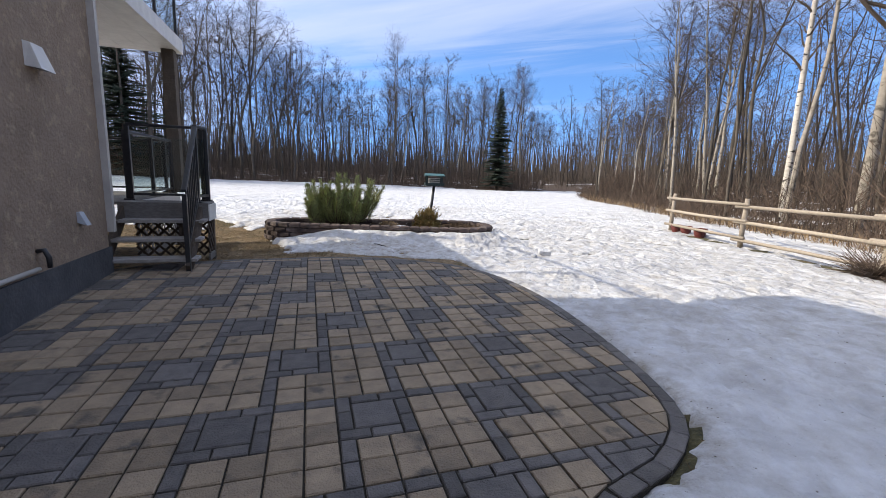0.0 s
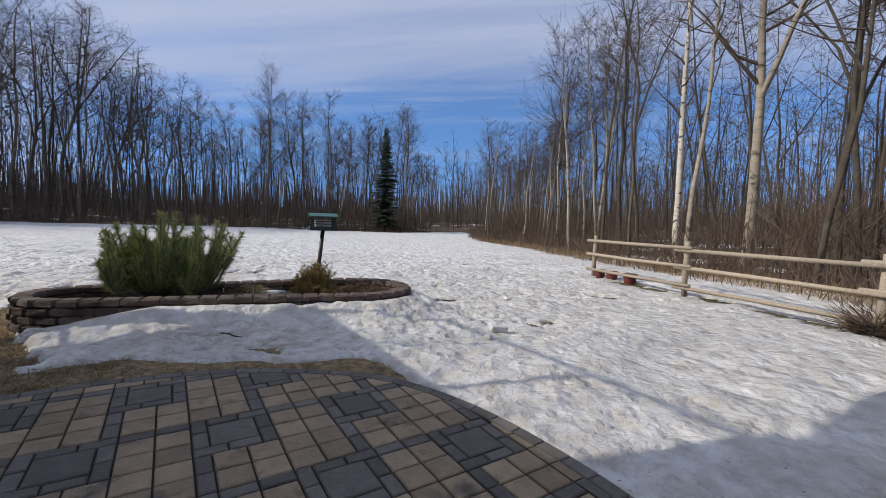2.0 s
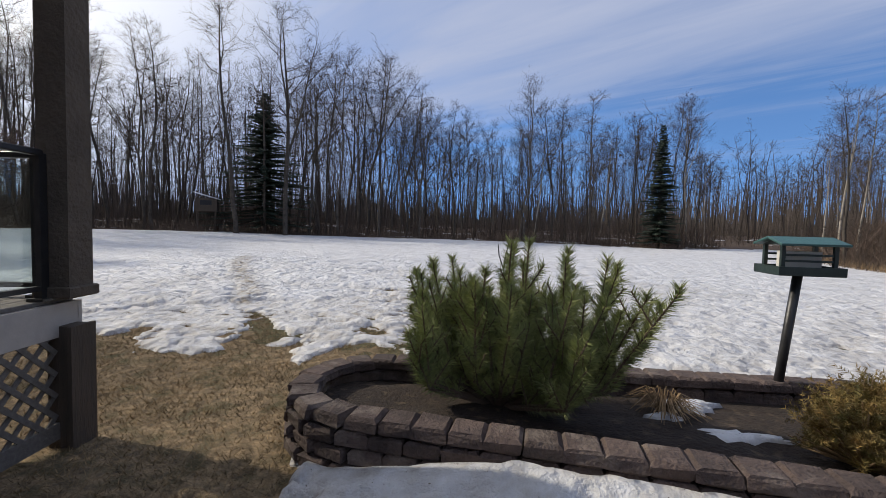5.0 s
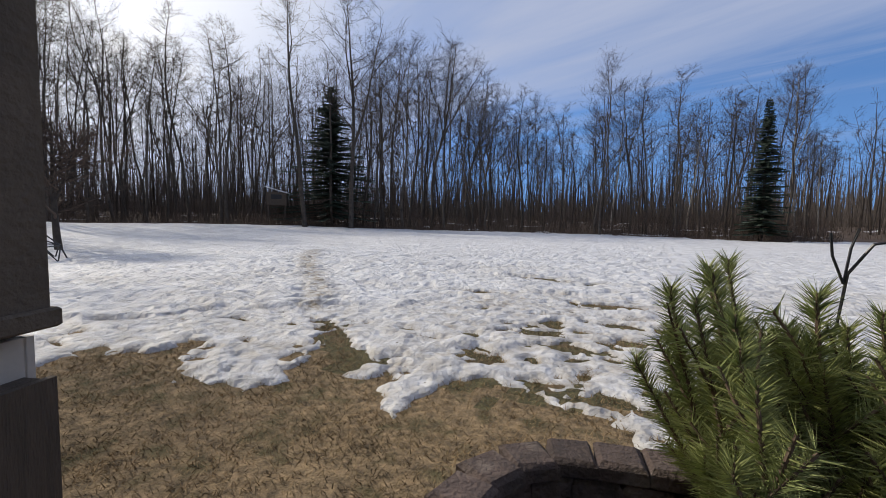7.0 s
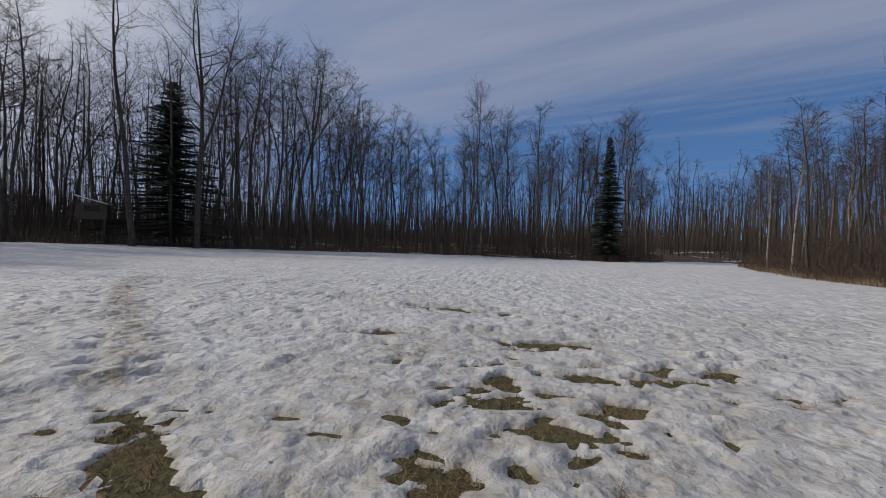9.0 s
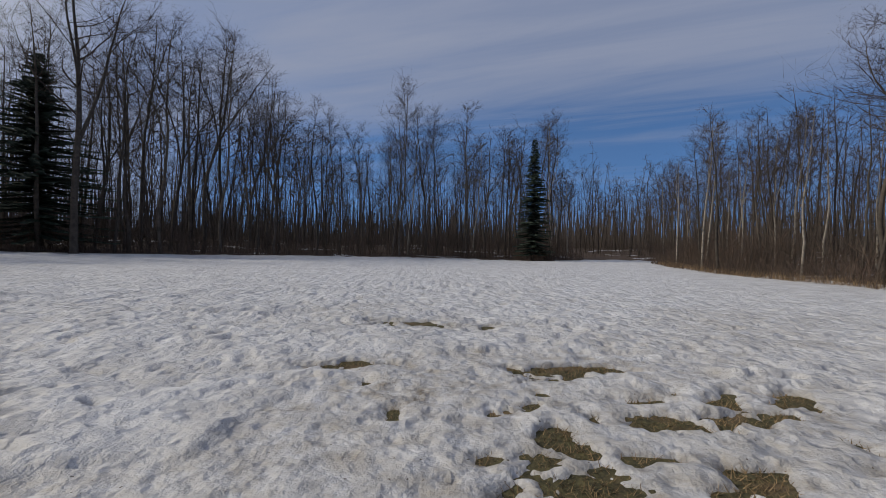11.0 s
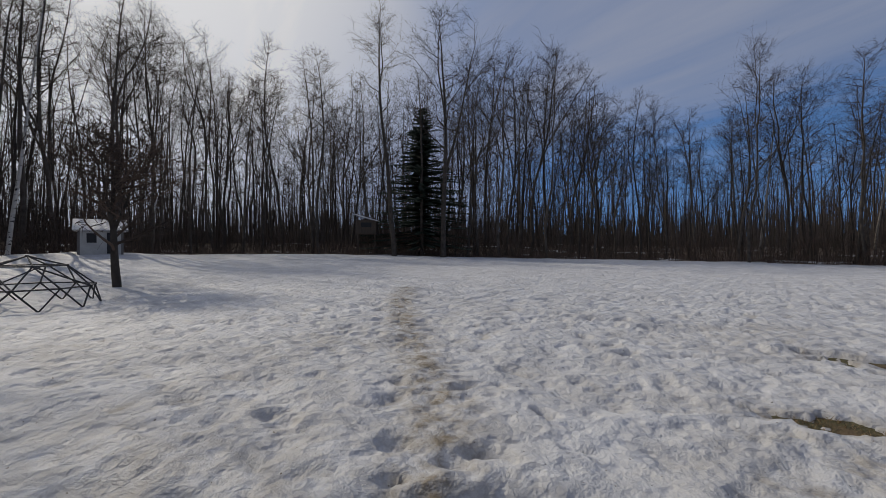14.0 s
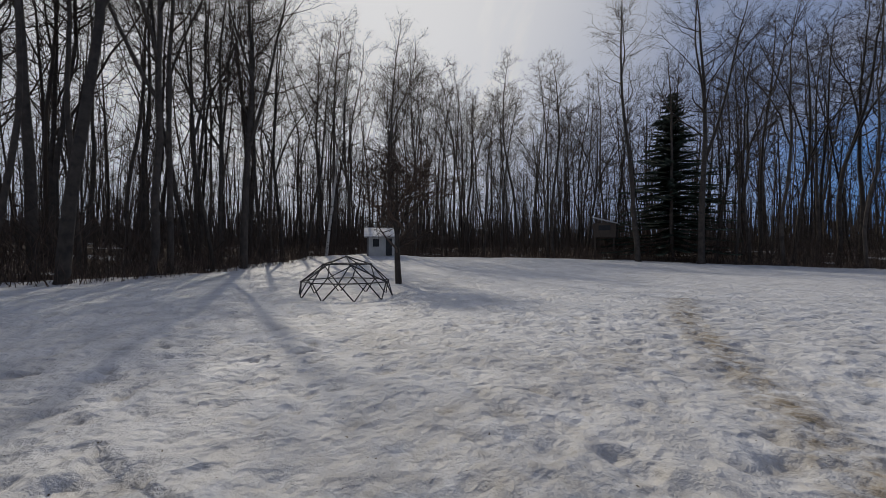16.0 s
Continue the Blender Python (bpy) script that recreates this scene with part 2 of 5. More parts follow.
def snow_material():
    m = bpy.data.materials.new("old_granular_snow")
    m.use_nodes = True
    nt = m.node_tree
    b = nt.nodes["Principled BSDF"]
    b.inputs["Roughness"].default_value = 0.55
    b.inputs["Specular IOR Level"].default_value = 0.35
    co = nt.nodes.new("ShaderNodeTexCoord")

    def tex(scale, detail=8, rough=0.6):
        n = nt.nodes.new("ShaderNodeTexNoise")
        n.inputs["Scale"].default_value, n.inputs["Detail"].default_value, n.inputs["Roughness"].default_value = scale, detail, rough
        nt.links.new(co.outputs["Object"], n.inputs["Vector"])
        return n.outputs["Fac"]

    def ranged(v, lo, hi, a=0.0, c=1.0):
        r = nt.nodes.new("ShaderNodeMapRange")
        r.inputs["From Min"].default_value, r.inputs["From Max"].default_value = lo, hi
        r.inputs["To Min"].default_value, r.inputs["To Max"].default_value = a, c
        nt.links.new(v, r.inputs["Value"])
        return r.outputs["Result"]

    def mixed(f, a, c):
        x = nt.nodes.new("ShaderNodeMixRGB")
        nt.links.new(f, x.inputs["Fac"])
        if isinstance(a, tuple):
            x.inputs["Color1"].default_value = (*a, 1)
        else:
            nt.links.new(a, x.inputs["Color1"])
        x.inputs["Color2"].default_value = (*c, 1)
        return x.outputs["Color"]
    col = mixed(ranged(tex(1.6), 0.4, 0.62), (0.68, 0.685, 0.70), (0.55, 0.55, 0.56))
    # brown of real dirt, plus the shade painted into the pits
    dirt_and_shade = nt.nodes.new("ShaderNodeAttribute")
    dirt_and_shade.attribute_name = "dirt_and_shade"
    mul = nt.nodes.new("ShaderNodeMath")
    mul.operation = "MULTIPLY"
    nt.links.new(dirt_and_shade.outputs["Fac"], mul.inputs[0])
    nt.links.new(ranged(tex(5, 8, 0.7), 0.36, 0.66), mul.inputs[1])
    col = mixed(mul.outputs["Value"], col, (0.24, 0.195, 0.135))
    col = mixed(ranged(tex(26, 4, 0.5), 0.70, 0.74), col, (0.10, 0.075, 0.05))
    nt.links.new(col, b.inputs["Base Color"])
    n1, n2 = tex(20, 4, 0.55), tex(90, 3, 0.5)
    add = nt.nodes.new("ShaderNodeMath")
    add.operation = "MULTIPLY_ADD"
    add.inputs[1].default_value = 0.25
    nt.links.new(n2, add.inputs[0])
    nt.links.new(n1, add.inputs[2])
    # melt cups, deep in their middle
    warp = nt.nodes.new("ShaderNodeMixRGB")
    warp.inputs["Fac"].default_value = 0.06
    wob = nt.nodes.new("ShaderNodeTexNoise")
    wob.inputs["Scale"].default_value = 4.0
    nt.links.new(co.outputs["Object"], wob.inputs["Vector"])
    nt.links.new(co.outputs["Object"], warp.inputs["Color1"])
    nt.links.new(wob.outputs["Color"], warp.inputs["Color2"])
    last = add.outputs["Value"]
    for scale, weight in ((3.4, 1.5), (8.0, 0.8)):
        cell = nt.nodes.new("ShaderNodeTexVoronoi")
        cell.feature = "SMOOTH_F1"
        cell.inputs["Scale"].default_value = scale
        cell.inputs["Smoothness"].default_value = 0.35
        nt.links.new(warp.outputs["Color"], cell.inputs["Vector"])
        more = nt.nodes.new("ShaderNodeMath")
        more.operation = "MULTIPLY_ADD"
        more.inputs[1].default_value = weight
        nt.links.new(ranged(cell.outputs["Distance"], 0.05, 0.5), more.inputs[0])
        nt.links.new(last, more.inputs[2])
        last = more.outputs["Value"]
    bp = nt.nodes.new("ShaderNodeBump")
    bp.inputs["Strength"].default_value, bp.inputs["Distance"].default_value = 0.75, 0.042
    nt.links.new(last, bp.inputs["Height"])
    nt.links.new(bp.outputs["Normal"], b.inputs["Normal"])
    return m


SNOW = snow_material()


# ---- tools ----
class Mesh:
    """Vertices, faces and material slots gathered for one mesh."""
    def __init__(self):
        self.v, self.f, self.s = [], [], []

    def add(self, verts, faces, slot=0):
        k = len(self.v)
        self.v.extend(verts)
        self.f.extend([tuple(i + k for i in f) for f in faces])
        self.s.extend([slot] * len(faces))
        return self

    def box(self, c, size, rot=None, taper=1.0, slot=0, bevel=0.0):
        x, y, z = size[0] / 2, size[1] / 2, size[2] / 2
        c = Vector(c)
        if bevel:
            b = min(bevel, 0.45 * min(x, y, z))
            rings = []
            for zz, k in ((-z, b), (-z + b, 0), (z - b, 0), (z, b)):
                t = taper if zz > 0 else 1
                rings.append([((x * t - k) * sx, (y * t - k) * sy, zz) for sx, sy in ((-1, -1), (1, -1), (1, 1), (-1, 1))])
            pts = [Vector(p) for r in rings for p in r]
            faces = [(3, 2, 1, 0), (12, 13, 14, 15)]
            for r in range(3):
                for i in range(4):
                    j = (i + 1) % 4
                    faces.append((r * 4 + i, r * 4 + j, r * 4 + 4 + j, r * 4 + 4 + i))
        else:
            pts = [Vector((sx * x * (taper if sz > 0 else 1), sy * y * (taper if sz > 0 else 1), sz * z)) for sz in (-1, 1) for sx, sy in ((-1, -1), (1, -1), (1, 1), (-1, 1))]
            faces = [(3, 2, 1, 0), (4, 5, 6, 7), (0, 1, 5, 4), (1, 2, 6, 5), (2, 3, 7, 6), (3, 0, 4, 7)]
        if rot is not None:
            pts = [rot @ p for p in pts]
        return self.add([tuple(p + c) for p in pts], faces, slot)

    def bar(self, a, b, w, h, slot=0, bevel=0.0):
        a, b = Vector(a), Vector(b)
        d = b - a
        rot = d.to_track_quat("X", "Z").to_matrix()
        return self.box((a + b) / 2, (d.length, w, h), rot, 1.0, slot, bevel)

    def tube(self, pts, radii, sides=6, slot=0, cap=True):
        pts = [Vector(p) for p in pts]
        verts, faces = [], []
        up = Vector((0.31, 0.17, 0.93))
        for i, p in enumerate(pts):
            d = (pts[min(i + 1, len(pts) - 1)] - pts[max(i - 1, 0)])
            if d.length < 1e-9:
                d = Vector((0, 0, 1))
            d.normalize()
            a = d.cross(up)
            if a.length < 0.05:
                a = d.cross(Vector((1, 0, 0)))
            a.normalize()
            c = d.cross(a)
            for k in range(sides):
                w = 2 * math.pi * k / sides
                verts.append(tuple(p + (a * math.cos(w) + c * math.sin(w)) * radii[i]))
        for i in range(len(pts) - 1):
            for k in range(sides):
                j = (k + 1) % sides
                faces.append((i * sides + k, i * sides + j, (i + 1) * sides + j, (i + 1) * sides + k))
        if cap:
            faces.append(tuple(range(sides - 1, -1, -1)))
            faces.append(tuple((len(pts) - 1) * sides + k for k in range(sides)))
        return self.add(verts, faces, slot)

    def blade(self, a, b, r, rng):
        """A fine twig: one slim three-cornered sliver."""
        a, b = Vector(a), Vector(b)
        side = (b - a).cross(Vector((rng.uniform(-1, 1), rng.uniform(-1, 1), rng.uniform(-.4, .4))))
        if side.length > 1e-9:
            side = side.normalized() * r
            self.add([tuple(a - side), tuple(a + side), tuple(b)], [(0, 1, 2)])
        return self

    def prism(self, outline, z0, z1, slot=0):
        n = len(outline)
        v = [(x, y, z0) for x, y in outline] + [(x, y, z1) for x, y in outline]
        f = [tuple(range(n - 1, -1, -1)), tuple(range(n, 2 * n))] + [(i, (i + 1) % n, n + (i + 1) % n, n + i) for i in range(n)]
        return self.add(v, f, slot)

    def data(self, name, mats, smooth=False):
        me = bpy.data.meshes.new(name)
        me.from_pydata(self.v, [], self.f)
        for m in (mats if isinstance(mats, (list, tuple)) else [mats]):
            me.materials.append(m)
        if any(self.s):
            me.polygons.foreach_set("material_index", self.s)
        if smooth:
            me.polygons.foreach_set("use_smooth", [True] * len(self.f))
        me.update()
        return me


def part(name, mesh, mat, parent, label="", smooth=False, at=None):
    ob = new(name, mesh if isinstance(mesh, bpy.types.Mesh) else mesh.data(name, mat, smooth))
    ob.parent = parent
    if at is not None:
        ob.matrix_basis = at
    return tagged(ob, label)


def thing(name, label, category, at=(0, 0, 0), rz=0.0, group="", kind=""):
    ob = new(name)
    ob.empty_display_size = 0.2
    ob.matrix_basis = pose(*at, 0, 0, rz)
    return tagged(ob, label, category, group, kind)


def lattice_noise(x, y, seed):
    """Smooth value noise on numpy arrays, about -1 to 1."""
    xi, yi = np.floor(x).astype(np.int64), np.floor(y).astype(np.int64)
    fx, fy = x - xi, y - yi
    fx, fy = fx * fx * (3 - 2 * fx), fy * fy * (3 - 2 * fy)

    def h(a, b):
        k = (a * 374761393 + b * 668265263 + seed * 974711) & 0x7FFFFFFF
        k = ((k ^ (k >> 13)) * 1274126177) & 0x7FFFFFFF
        return ((k ^ (k >> 16)) & 0xFFFF) / 32767.5 - 1
    return (h(xi, yi) * (1 - fx) + h(xi + 1, yi) * fx) * (1 - fy) + (h(xi, yi + 1) * (1 - fx) + h(xi + 1, yi + 1) * fx) * fy


def poly_distance(x, y, poly):
    """Signed distance to a closed outline, negative inside."""
    best = np.full(x.shape, 1e9)
    inside = np.zeros(x.shape, bool)
    for (ax, ay), (bx, by) in zip(poly, poly[1:] + poly[:1]):
        dx, dy = bx - ax, by - ay
        t = np.clip(((x - ax) * dx + (y - ay) * dy) / (dx * dx + dy * dy + 1e-12), 0, 1)
        best = np.minimum(best, np.hypot(x - ax - t * dx, y - ay - t * dy))
        cross = ((ay > y) != (by > y)) & (x < (bx - ax) * (y - ay) / (by - ay + 1e-12) + ax)
        inside ^= cross
    return np.where(inside, -best, best)


def smooth_outline(pts, n=6):
    """A closed outline through the given points, rounded."""
    out, k = [], len(pts)
    for i in range(k):
        p = [Vector(pts[(i + j - 1) % k]) for j in range(4)]
        for q in range(n):
            t = q / n
            v = 0.5 * ((2 * p[1]) + (p[2] - p[0]) * t + (2 * p[0] - 5 * p[1] + 4 * p[2] - p[3]) * t * t + (3 * p[1] - p[0] - 3 * p[2] + p[3]) * t ** 3)
            out.append((v.x, v.y))
    return out


# ---- plan ----
WALL_TURN = 20.5
CORNER = Vector((-3.70, 3.85, 0))
U = Vector((-math.sin(radians(WALL_TURN)), math.cos(radians(WALL_TURN)), 0))      # along the house wall, away
N = Vector((math.cos(radians(WALL_TURN)), math.sin(radians(WALL_TURN)), 0))       # out of the house wall


def plan(s, w, z=0.0):
    """A place s metres past the house corner along its wall and w metres out from it."""
    return CORNER + U * s + N * w + Vector((0, 0, z))


PATIO = smooth_outline([(-2.7, 4.9), (-2.16, 5.12), (-1.4, 5.45), (-0.44, 5.62), (0.65, 5.41), (1.34, 4.83), (1.83, 3.95), (2.15, 2.9),
                        (2.34, 1.9), (2.32, 1.30), (2.05, 0.86), (1.62, 0.50), (1.37, 0.0), (1.3, -1.5), (1.3, -4.0), (-1.0, -4.6), (-1.2, -3.5), (-3.3, 2.6), (-3.8, 4.0)], 5)
FIELD = [(10.6, -22), (11.0, 0), (10.2, 12), (10.0, 18), (10.3, 24), (10.2, 32), (11.5, 39), (14.5, 47), (17, 54), (12, 54), (5.5, 48.5), (-3, 51), (-10, 52), (-18, 50),
         (-25, 44.5), (-31.5, 40), (-35.5, 37), (-42, 33), (-46, 25), (-42, 18.5), (-41, 13), (-33.5, 8.2), (-27.5, 5.0), (-24.3, 3.2), (-23.6, 0), (-25, -10), (-28, -22)]
LEFT_C, LEFT_R, RIGHT_C, RIGHT_R = Vector((-2.92, 7.98)), 0.67, Vector((0.56, 8.56)), 0.92
RIM_Z = 0.38


def planter_outline(inset=0.0, step=5):
    """Two unequal half rounds joined by straight sides."""
    axis = RIGHT_C - LEFT_C
    base = math.atan2(axis.y, axis.x)
    lean = math.acos((LEFT_R - RIGHT_R) / axis.length)
    out = []
    a0, a1 = base + lean, base + 2 * math.pi - lean
    for i in range(25):
        a = a0 + (a1 - a0) * i / 24
        out.append(LEFT_C + Vector((math.cos(a), math.sin(a))) * (LEFT_R - inset))
    b0, b1 = base - lean, base + lean
    for i in range(25):
        a = b0 + (b1 - b0) * i / 24
        out.append(RIGHT_C + Vector((math.cos(a), math.sin(a))) * (RIGHT_R - inset))
    return [(p.x, p.y) for p in out]


PLANTER = planter_outline()


def land(x, y):
    """Height of the bare ground."""
    far = np.clip((np.hypot(x + 6, y - 8) - 24) / 16, 0, 1)
    west = np.clip((-x - 22) / 14, 0, 1)
    h = 0.42 * far * far * (3 - 2 * far) * west + 0.02 * far * (1 - west)
    h = h + 0.05 * lattice_noise(x / 6, y / 6, 3) * np.clip((np.hypot(x, y - 3) - 6) / 6, 0, 1)
    wood = np.clip(poly_distance(x, y, FIELD) / 25, 0, 1)
    h = h + 1.2 * wood
    dip = np.exp(-(((x + 5.6) / 1.6) ** 2 + ((y - 7.6) / 2.0) ** 2))
    rise = np.exp(-(((x + 0.3) / 2.6) ** 2 + ((y - 5.8) / 1.1) ** 2))
    h = h + 0.5 * np.exp(-(((x + 38.5) / 6.0) ** 2 + ((y - 16.5) / 5.0) ** 2))
    return h - 0.16 * dip + 0.085 * rise - 0.02


def land_at(x, y):
    return float(land(np.array([float(x)]), np.array([float(y)]))[0])


BARE_LAWN = [(-2.1, 5.1), (-2.3, 6.1), (-2.6, 6.6), (-2.9, 6.95), (-3.2, 7.3), (-3.2, 8.0), (-2.6, 8.9), (-2.0, 9.3), (-2.0, 9.65), (-2.9, 9.5), (-3.35, 9.75), (-3.73, 9.9), (-4.2, 10.05), (-4.43, 9.84), (-4.67, 9.3),
             (-5.1, 9.45), (-5.45, 9.85), (-5.95, 10.35), (-6.44, 10.57), (-6.38, 10.2), (-5.95, 9.7), (-5.81, 9.3), (-6.2, 9.0), (-6.75, 8.75), (-7.2, 9.2), (-7.42, 9.45), (-7.6, 9.0),
             (-8.1, 8.3), (-9.5, 7.3), (-12, 6.2), (-14, 3), (-10, 1), (-4, 4.0)]
# bare spots in the snow: centre, half sizes, turn
SPOTS = [(-4.13, 10.75, 0.30, 0.16, 0.2), (-3.8, 11.27, 0.26, 0.13, 0.3), (-3.44, 11.33, 0.16, 0.08, 0), (-3.07, 11.44, 0.13, 0.07, 0.4), (-4.55, 10.6, 0.10, 0.15, 0), (-4.41, 12.6, 0.12, 0.18, 0.5),
         (-4.25, 13.0, 0.20, 0.13, 0.3), (-3.7, 14.02, 0.45, 0.12, 0.15), (-5.42, 16.5, 0.42, 0.16, 0.0), (-2.72, 12.75, 0.40, 0.09, 0.15), (-2.3, 12.8, 0.16, 0.10, 0), (-1.72, 13.2, 0.3, 0.06, 0.3),
         (-1.5, 12.5, 0.16, 0.06, 0), (-6.85, 10.89, 0.12, 0.09, 0), (-5.05, 10.3, 0.18, 0.08, 0.3), (-4.62, 12.85, 0.17, 0.12, 0.3), (-4.17, 12.5, 0.12, 0.16, 0), (-5.3, 13.15, 0.14, 0.06, 0),
         (-5.7, 14.2, 0.25, 0.05, 0.1), (-4.95, 9.9, 0.18, 0.10, 0.5), (-2.7, 10.35, 0.26, 0.1, 0.2), (1.95, 9.15, 0.42, 0.16, 0.4), (3.0, 12.2, 0.35, 0.06, -0.2), (4.6, 14.0, 0.5, 0.10, -0.2),
         (5.6, 12.6, 0.4, 0.07, -0.3), (4.4, 9.4, 0.28, 0.05, -0.6), (0.1, 6.15, 0.30, 0.10, -0.1), (5.9, 9.2, 0.3, 0.05, -0.4), (3.4, 7.4, 0.2, 0.04, 0.5), (2.5, 10.8, 0.22, 0.05, 0.0), (6.0, 15.5, 0.5, 0.08, 0.0),
         (-5.6, 13.6, 0.12, 0.06, 0.4), (-5.2, 13.25, 0.16, 0.07, 0.2), (-5.33, 13.95, 0.12, 0.06, 0), (-4.38, 12.16, 0.16, 0.10, -0.5), (-4.42, 11.86, 0.16, 0.07, 0), (-4.99, 16.27, 0.35, 0.06, 0),
         (-3.75, 10.02, 0.16, 0.07, 0.2), (-4.47, 10.42, 0.09, 0.12, 0), (-3.1, 10.05, 0.15, 0.07, 0.3)]
TRACK = [(-7.6, 11.4), (-8.4, 12.5), (-9.6, 13.55), (-10.9, 14.7), (-12.4, 16.1), (-15, 19)]


def snow_depth(x, y):
    """Thickness of the snow, negative where the ground is bare."""
    d_lawn = poly_distance(x, y, BARE_LAWN)
    d_patio = poly_distance(x, y, PATIO)
    d_wood = -poly_distance(x, y, FIELD)
    d_plant = poly_distance(x, y, PLANTER)
    rag = 0.10 * lattice_noise(x * 2.2, y * 2.2, 5) + 0.07 * lattice_noise(x * 5.3, y * 5.3, 6) + 0.05 * lattice_noise(x * 9, y * 9, 16) + 0.05 * lattice_noise(x * 17, y * 17, 17)
    reach = np.minimum(d_lawn + rag * 1.5, d_plant + 0.06)
    east = np.clip((x - 0.2) / 1.2, 0, 1)
    reach = np.minimum(reach, d_patio + rag * 0.35 - 0.20 * (1 - east) - 0.50 * np.clip((-0.75 - x) / 0.9, 0, 1) - 0.30 * np.exp(-((x - 0.62) / 0.35) ** 2) + 0.05 * east - 0.12 * east * np.clip(2.2 - y, 0, 1))
    edge = 0.9 * lattice_noise(x / 3, y / 3, 8) + 0.4 * lattice_noise(x, y, 9)
    reach = np.minimum(reach, d_wood + edge + 1.0)
    for cx, cy, a, b, turn in SPOTS:
        c, s = math.cos(turn), math.sin(turn)
        p, q = (x - cx) * c + (y - cy) * s, -(x - cx) * s + (y - cy) * c
        r = np.sqrt((p / a) ** 2 + (q / b) ** 2)
        reach = np.minimum(reach, (r - 0.92) * min(a, b) + rag * 1.9 + 0.09 * np.abs(lattice_noise(x * 4, y * 4, 33)) + 0.10 * np.abs(lattice_noise(x * 8.5, y * 8.5, 34)) - 0.03)
    # trodden holes round the thawed ground
    worn = np.clip(1.6 - np.minimum(np.abs(d_lawn), np.hypot(x + 3.9, y - 12.2) * 0.62), 0, 1) * (d_patio > 0.5) * (y > 8.6)
    holes = lattice_noise(x * 3.7 + 0.8 * lattice_noise(x * 1.7, y * 1.7, 23), y * 5.1, 22)
    reach = np.minimum(reach, np.where(worn > 0, (1.06 - 0.40 * worn - holes - 1.5 * rag) * 0.16, 9.0))
    # thin strip under the fence
    p = (x - 7.55 + (y - 10.0) * 0.10)
    reach = np.minimum(reach, np.where((y > 3) & (y < 13.3), np.abs(p) - 0.16 + rag * 2.2, 9.0))
    depth = np.where(reach < 0, reach * 0.8 - 0.015, 0.045 * (1 - np.exp(-reach / 0.05)) + 0.05 * np.clip(reach / 0.9, 0, 1))
    front = np.clip((x + 2.9) / 1.1, 0, 1) * (y < 8.7)
    mound = (0.06 + 0.21 * front) * np.exp(-(np.clip(d_plant, 0, 9) / 0.42) ** 2)
    depth = depth + np.where(reach > 0, mound * np.clip(reach / 0.07, 0, 1), 0)
    lumps = 0.030 * lattice_noise(x * 1.1, y * 1.1, 11) + 0.024 * lattice_noise(x * 2.6, y * 2.9, 12) + 0.012 * lattice_noise(x * 5.2, y * 5.6, 15)
    near = np.clip((24 - np.hypot(x + 5, y - 10)) / 12, 0, 1)
    step = lambda v, lo, hi: np.clip((v - lo) / (hi - lo), 0, 1) ** 2 * (3 - 2 * np.clip((v - lo) / (hi - lo), 0, 1))
    flat = 1 - 0.6 * np.clip((x + 1.5) / 2.5, 0, 1)
    flat = np.maximum(flat, 0.8 * front * (d_plant < 1.5))
    field = 0.45 + 0.55 * step(lattice_noise(x * 0.55, y * 0.55, 29), -0.5, 0.4)
    bend_x, bend_y = x + 0.05 * lattice_noise(x * 6, y * 6, 61), y + 0.05 * lattice_noise(x * 6, y * 6, 62)
    prints = pocks(bend_x, bend_y, 0.40, 71, 0.62)
    cups = pocks(bend_x, bend_y, 0.19, 72, 0.75)
    lumps = lumps * (0.5 + 0.5 * flat) - near * field * (flat * 0.085 * prints + (0.4 + 0.6 * flat) * 0.045 * cups) + near * 0.008 * lattice_noise(x * 9.5, y * 9.5, 27)
    whole = depth + lumps * np.clip(reach / 0.25, 0, 1)
    return np.where(reach > 0, np.maximum(whole, np.minimum(depth, 0.022)), depth), reach, prints


def pocks(x, y, size, seed, share):
    """Rounded melt holes and prints of uneven size, one at most in each cell; 0 to 1."""
    gx, gy = np.floor(x / size).astype(np.int64), np.floor(y / size).astype(np.int64)
    best = np.zeros(x.shape)

    def rnd(a, b, k):
        v = (a * 374761393 + b * 668265263 + (seed + k) * 974711) & 0x7FFFFFFF
        v = ((v ^ (v >> 13)) * 1274126177) & 0x7FFFFFFF
        return ((v ^ (v >> 16)) & 0xFFFF) / 65535.0
    for i in (-1, 0, 1):
        for j in (-1, 0, 1):
            a, b = gx + i, gy + j
            px, py = (a + rnd(a, b, 1)) * size, (b + rnd(a, b, 2)) * size
            turn, rad = rnd(a, b, 3) * 6.28, size * (0.20 + 0.32 * rnd(a, b, 4))
            c, s = np.cos(turn), np.sin(turn)
            u, v = (x - px) * c + (y - py) * s, ((y - py) * c - (x - px) * s) * (1.2 + 1.1 * rnd(a, b, 5))
            q = np.clip(1 - (u * u + v * v) / (rad * rad), 0, 1)
            best = np.maximum(best, np.where(rnd(a, b, 6) < share, np.sqrt(q) * (0.5 + 0.5 * rnd(a, b, 7)), 0))
    return best


def axis_steps(lo, hi, fine, far_lo, far_hi):
    mid = list(np.arange(lo, hi, fine))
    out, s, v = [], fine, hi
    while v < far_hi:
        out.append(v)
        s *= 1.06
        v += s
    pre, s, v = [], fine, lo - fine
    while v > far_lo:
        pre.append(v)
        s *= 1.06
        v -= s
    return np.array(pre[::-1] + mid + out)


